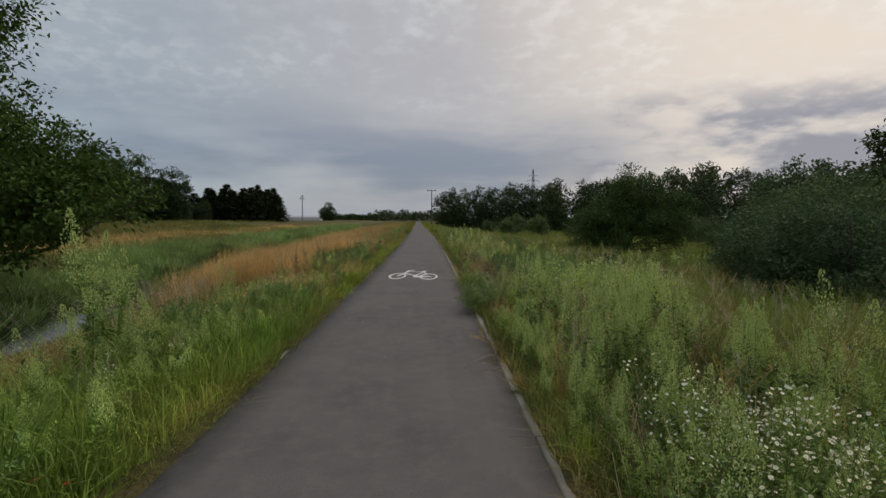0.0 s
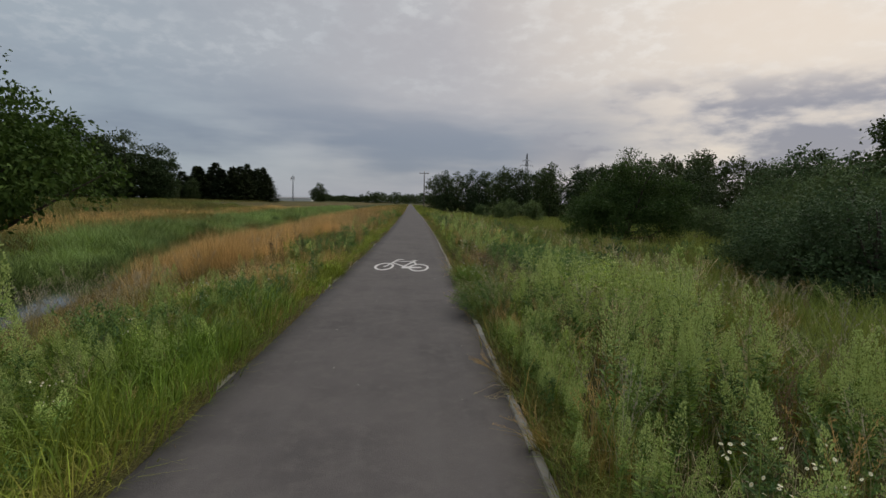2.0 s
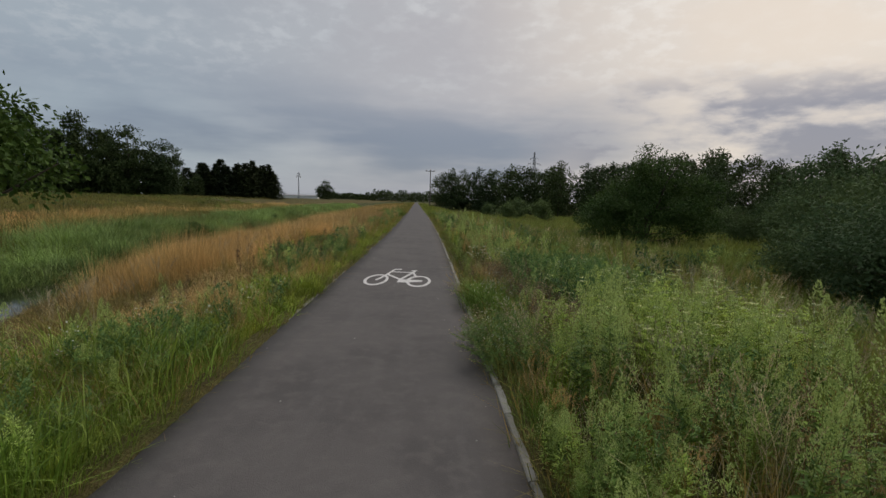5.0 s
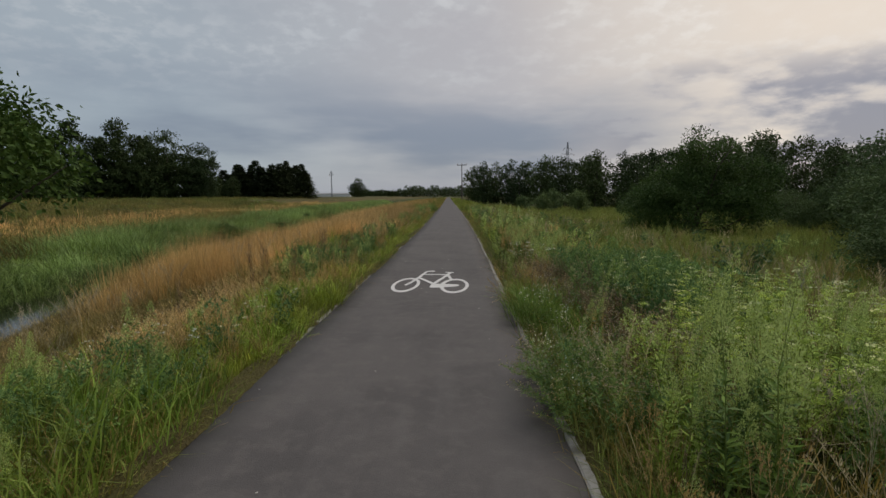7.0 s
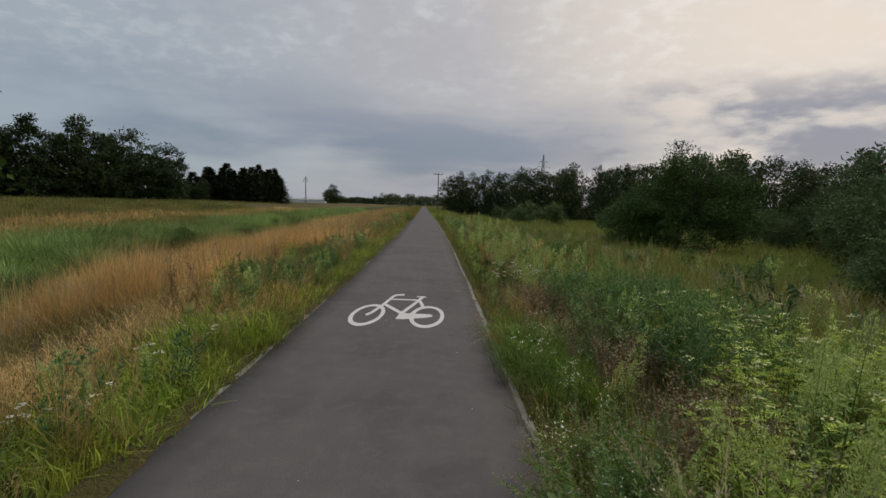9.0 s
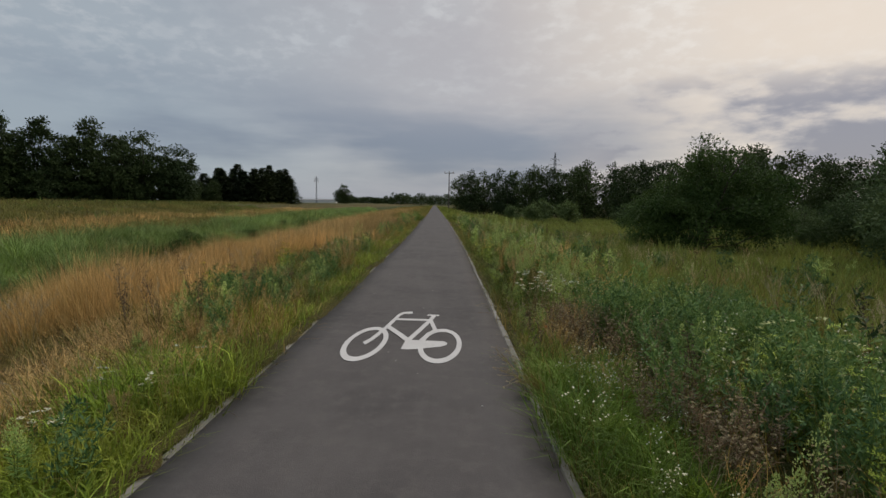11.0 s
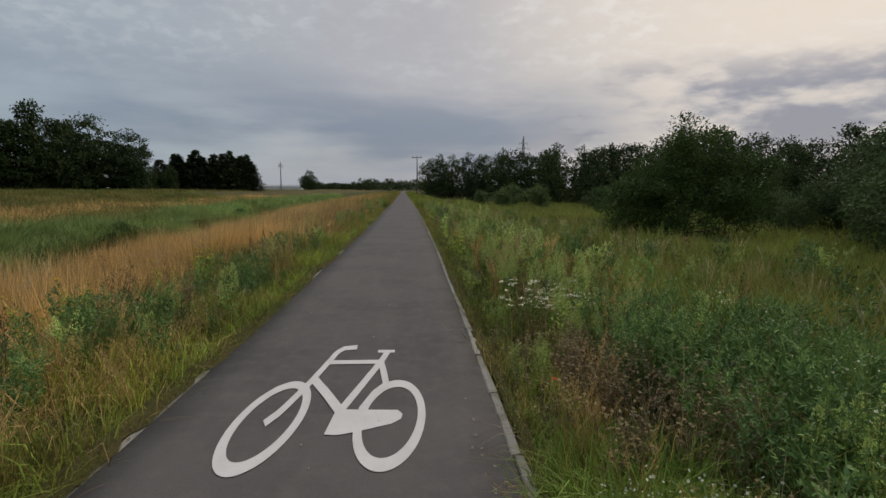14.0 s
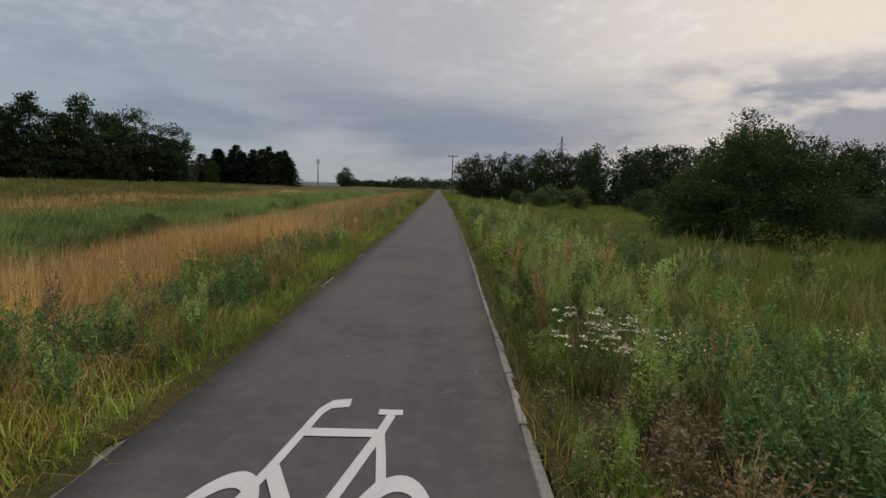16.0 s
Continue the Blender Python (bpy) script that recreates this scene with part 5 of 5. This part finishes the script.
field("verge_grass", LUSH, 9000, strip(-3.2, -1.5, 0.2, 6.0, 1.0), (0.28, 0.58), (0.006, 0.012), (0.2, 0.9), "tall lush grass below the weeds", clumpy(0.6, 0.40, 59), 14, radius=0.12)
field("verge_grass", LUSH, 9000, strip(-3.0, -1.42, 0.5, 8.4, 1.0), (0.22, 0.55), (0.006, 0.013), (0.2, 1.0), "tall fresh grass among weeds beside the path", clumpy(0.6, 0.34, 83), 10, radius=0.12)

field("dry_meadow_grass", TAN, 15000, strip(-4.6, -2.1, 10.6, 17, 1.0), (0.14, 0.34), (0.004, 0.009), (0.7, 1.7), "bent dry hay clumps between weeds and slope", clumpy(0.7, 0.52, 85), 30, radius=0.22)
field("edge_grass", GRASS, 9000, strip(-1.50, -1.20, 2.8, 24, 1.2), (0.06, 0.20), (0.004, 0.009), (0.5, 1.6), "low green weeds creeping onto the asphalt edge", clumpy(0.9, 0.58, 93), 14, radius=0.08)
field("bent_straw", FLUFF, 3600, strip(-3.4, -1.85, 6.5, 24, 1.2), (0.22, 0.42), (0.003, 0.006), (0.6, 1.3), "pale bent straw stalks in the verge", clumpy(0.6, 0.48, 95), 12, radius=0.16)
field("bent_straw", FLUFF, 3000, strip(1.75, 3.6, 2, 22, 1.2), (0.30, 0.62), (0.003, 0.006), (0.3, 0.9), "pale bent straw stalks among roadside weeds", clumpy(0.6, 0.62, 97), 10, radius=0.14)
field("bent_straw", TAN, 4000, slope(0.05, 0.8, 7, 20, 1.0), (0.20, 0.50), (0.003, 0.007), (0.9, 2.4), "pale flattened hay on the ditch slope", clumpy(0.5, 0.60, 99), 20, radius=0.24)
field("edge_grass", OLIVE, 9000, strip(-1.60, -1.30, 4, 28, 1.0), (0.05, 0.14), (0.003, 0.007), (0.5, 1.3), "withered tufts hanging over the kerb", clumpy(1.4, 0.56, 87), 10, radius=0.10)

# ---- joined weeds in the background of the verges ----


def scatter(n, r0, r1, y0, y1, s0, s1, bias=1.3):
    x, y = strip(r0, r1, y0, y1, bias)(n)
    return x, y, rng.uniform(s0, s1, n)


thicket("undergrowth", dict(horseweed=1.2, pale_weed=1.2, mugwort=4, wild_carrot=1, dock_plant=3, dry_grass_tuft=4, reed_grass=1.5), *scatter(290, 1.7, 5.0, 19, 62, 0.5, 1.2), "tangle of green and brown weeds lining the path", 0.35)
thicket("undergrowth", dict(grass_tuft=3, dry_grass_tuft=4, horseweed=0.6, mugwort=4, yarrow=0.6, pale_weed=1.0, dock_plant=3), *scatter(190, -3.4, -1.65, 18, 70, 0.42, 0.92), "tangle of green weeds and grass lining the path", 0.5)
thicket("undergrowth", dict(horseweed=1.6, pale_weed=2, wild_carrot=1.5, mugwort=2, dry_grass_tuft=3, reed_grass=2, dock_plant=1), *scatter(190, 2.6, 5.6, 2, 20, 0.42, 0.75, 1.0), "dense green weeds behind the path edge", 0.45)
thicket("undergrowth", dict(reed_grass=4, dock_plant=1, horseweed=0.6), *scatter(90, 5.5, 14, 7, 40, 0.7, 1.1), "scattered tall stalks in the low meadow", 0.5)
thicket("undergrowth", dict(mugwort=0.7, grass_tuft=2, dry_grass_tuft=3, pale_weed=1.2, horseweed=0.6), *scatter(130, -2.9, -1.65, -1, 20, 0.40, 0.70, 1.0), "low green weeds behind the path edge", 0.5)
thicket("undergrowth", dict(horseweed=1.6, pale_weed=2, grass_tuft=5, mugwort=1.5, reed_grass=1.2), *scatter(90, -2.9, -1.62, 1.6, 8.6, 0.36, 0.62, 1.0), "leafy waist-high green weeds beside the path", 0.6)

thicket("undergrowth", dict(grass_tuft=3, dry_grass_tuft=3, dock_plant=1.5, mugwort=1, pale_weed=1), *scatter(220, 4.5, 17, 12, 48, 0.7, 1.3, 1.2), "uneven weeds and grass tufts on the low meadow", 0.25)

# ---- plants that can be told apart, along the walk ----
# near side with the kerb in view
patch("fleabane", 1.9, 2.75, 1.6, 2.8, 26, 0.8, 1.05)
patch("pale_weed", 2.0, 4.4, 1.0, 3.0, 10, 0.7, 1.0)
patch("horseweed", 1.6, 2.4, 1.4, 3.4, 12, 0.5, 0.8)
patch("fleabane", 1.9, 2.4, 9.0, 9.8, 1, 0.6, 0.8)
patch("fleabane", 1.5, 2.2, 11.0, 12.5, 9, 0.5, 0.7)
patch("horseweed", 1.75, 4.0, 3.4, 8.2, 26, 0.70, 1.02)
patch("mugwort", 1.8, 4.2, 3.0, 8.4, 16, 0.55, 0.85)
patch("reed_grass", 1.6, 4.4, 3.0, 8.6, 20, 0.6, 1.0)
patch("dry_grass_tuft", 1.6, 4.0, 2.5, 8.0, 13, 0.7, 1.0)
patch("pale_weed", 1.42, 1.9, 2.0, 8.0, 22, 0.45, 0.7)
patch("horseweed", 1.42, 1.8, 2.2, 6.6, 16, 0.4, 0.65)
patch("pale_weed", 1.5, 1.9, 13.0, 20.0, 9, 0.35, 0.55)
patch("wild_carrot", 1.5, 2.0, 16.0, 20.0, 6, 0.35, 0.55)
patch("horseweed", 1.5, 2.4, 17.0, 24.0, 12, 0.5, 0.8)
patch("fluffweed", 1.40, 2.0, 7.9, 9.4, 18, 0.6, 0.95)
patch("fleabane", 1.3, 1.7, 8.4, 9.4, 5, 0.45, 0.65)
for x, y, size in ((3.45, 3.25, 1.22), (4.3, 3.6, 1.2), (3.6, 3.9, 1.0)):
    plant("horseweed", x, y, size)
patch("pale_weed", 1.6, 3.6, 4.2, 8.6, 14, 0.7, 1.0)
patch("dry_grass_tuft", 1.42, 1.8, 6.3, 8.0, 7, 0.5, 0.75)
patch("dry_thistle", 1.9, 2.7, 8.6, 10.2, 14, 0.7, 1.0)
for x, y, size in ((2.25, 8.15, 0.85), (2.65, 8.9, 1.0), (3.5, 8.4, 0.9), (1.95, 7.4, 0.7), (1.9, 9.9, 0.75)):
    plant("horseweed", x, y, size)
patch("mugwort", 1.5, 1.9, 8.4, 9.6, 5, 0.4, 0.6)
patch("wild_carrot", 3.0, 6.0, 8.2, 12.2, 70, 0.75, 1.05)
patch("pale_weed", 2.9, 4.6, 8.0, 11.0, 10)
patch("wild_carrot", 2.3, 3.6, 7.8, 9.8, 14, 0.85, 1.1)
patch("mugwort", 2.2, 4.6, 10.6, 14.6, 46, 0.75, 1.05)
patch("dry_thistle", 2.0, 2.9, 10.5, 11.9, 18, 0.75, 1.0)
patch("dry_grass_tuft", 1.45, 2.0, 10.2, 14.0, 8, 0.6, 0.9)
patch("horseweed", 1.9, 3.4, 14.6, 19.0, 14, 0.6, 0.95)
patch("dry_grass_tuft", 1.8, 4.0, 15.0, 22.0, 22, 0.8, 1.2)
patch("yarrow", 1.75, 2.65, 15.9, 16.8, 13, 0.8, 0.98)
patch("mugwort", 2.6, 5.0, 13.4, 16.4, 44, 0.75, 1.0)
patch("dry_thistle", 1.5, 2.6, 12.8, 15.2, 36, 0.7, 1.0)
patch("dock_plant", 2.0, 5.0, 4.0, 18.0, 20, 0.8, 1.1)
patch("reed_grass", 4.2, 8.0, 4.0, 16.0, 34, 0.8, 1.15)
patch("tansy", 1.6, 3.0, 21.5, 25.5, 12, 0.9, 1.2)
patch("grass_tuft", 1.45, 2.2, 9.6, 13.5, 26, 0.7, 1.0)
patch("grass_tuft", 1.45, 2.0, 13.5, 18.0, 12, 0.6, 0.9)
patch("grass_tuft", 1.45, 3.0, 2.0, 9.0, 24, 0.8, 1.1)
plant("poppy", 1.72, 13.95, 0.7)
patch("horseweed", 2.0, 3.8, 3.6, 7.6, 8, 0.95, 1.18)
patch("pale_weed", 1.9, 3.4, 14.6, 24.0, 8, 0.8, 1.1)
patch("fleabane", 2.4, 5.0, 11.5, 17.0, 14, 0.8, 1.1)
patch("fleabane", 1.5, 2.2, 9.8, 11.6, 5, 0.5, 0.65)
patch("horseweed", 1.9, 4.0, 2.8, 5.6, 12, 0.7, 1.0)
patch("pale_weed", 2.4, 4.4, 1.0, 3.5, 10, 0.6, 0.9)
patch("pale_weed", -2.9, -1.9, 2.0, 4.6, 9, 0.5, 0.75)
# leaning out over the asphalt
for y, kind, size, tip in ((8.05, "fluffweed", 0.7, -36), (8.3, "fluffweed", 0.75, -46), (8.55, "fluffweed", 0.8, -40), (8.75, "fluffweed", 0.8, -48), (9.0, "fluffweed", 0.7, -40), (9.25, "dry_thistle", 0.7, -44), (8.45, "fluffweed", 0.8, -26), (12.2, "dry_grass_tuft", 0.7, -50), (5.3, "dry_grass_tuft", 0.7, -48), (4.2, "dry_grass_tuft", 0.5, -45)):
    plant(kind, 1.36, y, size, -0.02, tip)
# far side, towards the ditch
plant("horseweed", -3.15, 4.9, 1.5)
plant("pale_weed", -3.05, 4.8, 1.5)
patch("horseweed", -3.3, -2.2, 3.4, 5.6, 5, 0.7, 0.9)
patch("pale_weed", -2.9, -1.8, 1.2, 5.4, 10, 0.5, 0.8)
patch("horseweed", -2.7, -1.8, 0.8, 5.0, 9, 0.4, 0.62)
patch("mugwort", -2.9, -1.9, 5.4, 7.4, 10, 0.55, 0.8)
patch("pale_weed", -2.7, -1.7, 5.4, 8.0, 5, 0.45, 0.65)
patch("fleabane", -2.6, -1.8, 3.0, 9.0, 6, 0.6, 0.8)
patch("dock_plant", -3.2, -2.0, 9.0, 24.0, 10, 0.6, 0.9)
patch("reed_grass", -7.5, -3.2, 7.0, 22.0, 34, 0.6, 1.0)
patch("grass_tuft", -2.7, -1.5, 1.0, 9.0, 40, 0.8, 1.2)
patch("mugwort", -2.6, -1.7, 7.0, 9.2, 8, 0.55, 0.75)
patch("horseweed", -2.9, -1.9, 5.4, 8.0, 6, 0.55, 0.85)
patch("reed_grass", -4.2, -2.8, 4.6, 8.0, 14, 0.7, 1.1)
patch("yarrow", -2.9, -1.8, 9.0, 12.4, 7, 0.5, 0.7)
patch("grass_tuft", -2.2, -1.45, 9.2, 13.0, 22, 0.6, 0.9)
patch("burdock", -2.9, -2.0, 6.5, 8.4, 8, 0.8, 1.1)
patch("dry_grass_tuft", -3.0, -1.5, 8.6, 17.0, 40, 0.5, 0.85)
patch("mugwort", -3.2, -2.1, 13.8, 16.2, 9, 0.55, 0.75)
patch("mugwort", -2.9, -1.9, 14.2, 18.5, 12, 0.5, 0.8)
patch("dock_plant", -3.4, -2.4, 13.5, 17.0, 7, 0.9, 1.15)
patch("tansy", -3.6, -2.6, 14.5, 17.5, 4, 0.9, 1.15)
patch("dry_grass_tuft", -2.2, -1.6, 18.5, 20.0, 9, 0.8, 1.1)
patch("mugwort", -3.0, -1.9, 18.0, 24.0, 9, 0.6, 0.85)
patch("tansy", -3.9, -3.2, 18.0, 20.0, 5, 1.0, 1.2)
patch("yarrow", -3.4, -2.0, 19.5, 26.0, 9, 0.6, 0.85)
for x, y in ((-1.82, 2.30), (-1.72, 2.22), (-1.62, 2.28)):
    plant("poppy", x, y, 0.55)

# ---- litter on the path ----
for y0, n in ((5.2, 6), (9.1, 7), (12.6, 8), (13.3, 6), (16.2, 5)):
    s = Soup()
    for q in range(n):
        y = y0 + rng.normal(0, 0.16)
        p = np.array([1.30 + rng.uniform(-0.01, 0.03), y, path_z(1.3) + 0.03])
        ln = rng.uniform(0.14, 0.34)
        d = np.array([-ln, rng.normal(0, 0.45) * ln, 0])
        e = p + d
        e[2] = path_z(e[0]) + 0.006
        s.tube([p, p + d * 0.5 + UP * rng.uniform(0.0, 0.04), e], 0.0022, 0.0012, 4)
        s.leaves(e + rng.normal(0, 0.01, (4, 3)) * (1, 1, 0.3) + UP * 0.006, d[None] + rng.normal(0, 0.1, (4, 3)), np.repeat(UP[None], 4, 0), 0.022, 0.007)
    tagged(tagged(new("fallen_stalks", s.mesh("fallen_stalks", FLUFF)), "pale dry stalks bent over the kerb onto asphalt", "dry stalks"), kind="stuff")
s = Soup()
for q in range(90):
    side = rng.choice([-1, 1])
    r, y = side * (1.25 - abs(rng.normal(0, 0.09))), rng.uniform(1, 30)
    a, ln = rng.uniform(0, 6.3), rng.uniform(0.05, 0.22)
    p = np.array([path_x(y) + r, y, path_z(r) + 0.008])
    d = np.array([math.cos(a), math.sin(a), 0.0]) * ln
    s.tube([p, p + d * 0.5 + UP * 0.012, p + d], 0.0018, 0.001, 3)
tagged(new("straw_litter", s.mesh("straw_litter", STRAW)), "dry straw bits lying along the path edge", "litter", kind="stuff")
for q in range(26):
    r, y = rng.uniform(-1.15, 1.15), rng.uniform(2, 26)
    bm = bmesh.new()
    bmesh.ops.create_icosphere(bm, subdivisions=1, radius=rng.uniform(0.004, 0.011))
    for v in bm.verts:
        v.co = Vector((v.co.x * rng.uniform(0.7, 1.3), v.co.y * rng.uniform(0.7, 1.3), v.co.z * 0.6))
    ob = tagged(new("pebble", from_bm("pebble", bm, STONE)), "small pale pebble lying on asphalt", "pebble", "pebbles on the path")
    ob.location = (float(path_x(y)) + r, y, path_z(r) + 0.004)
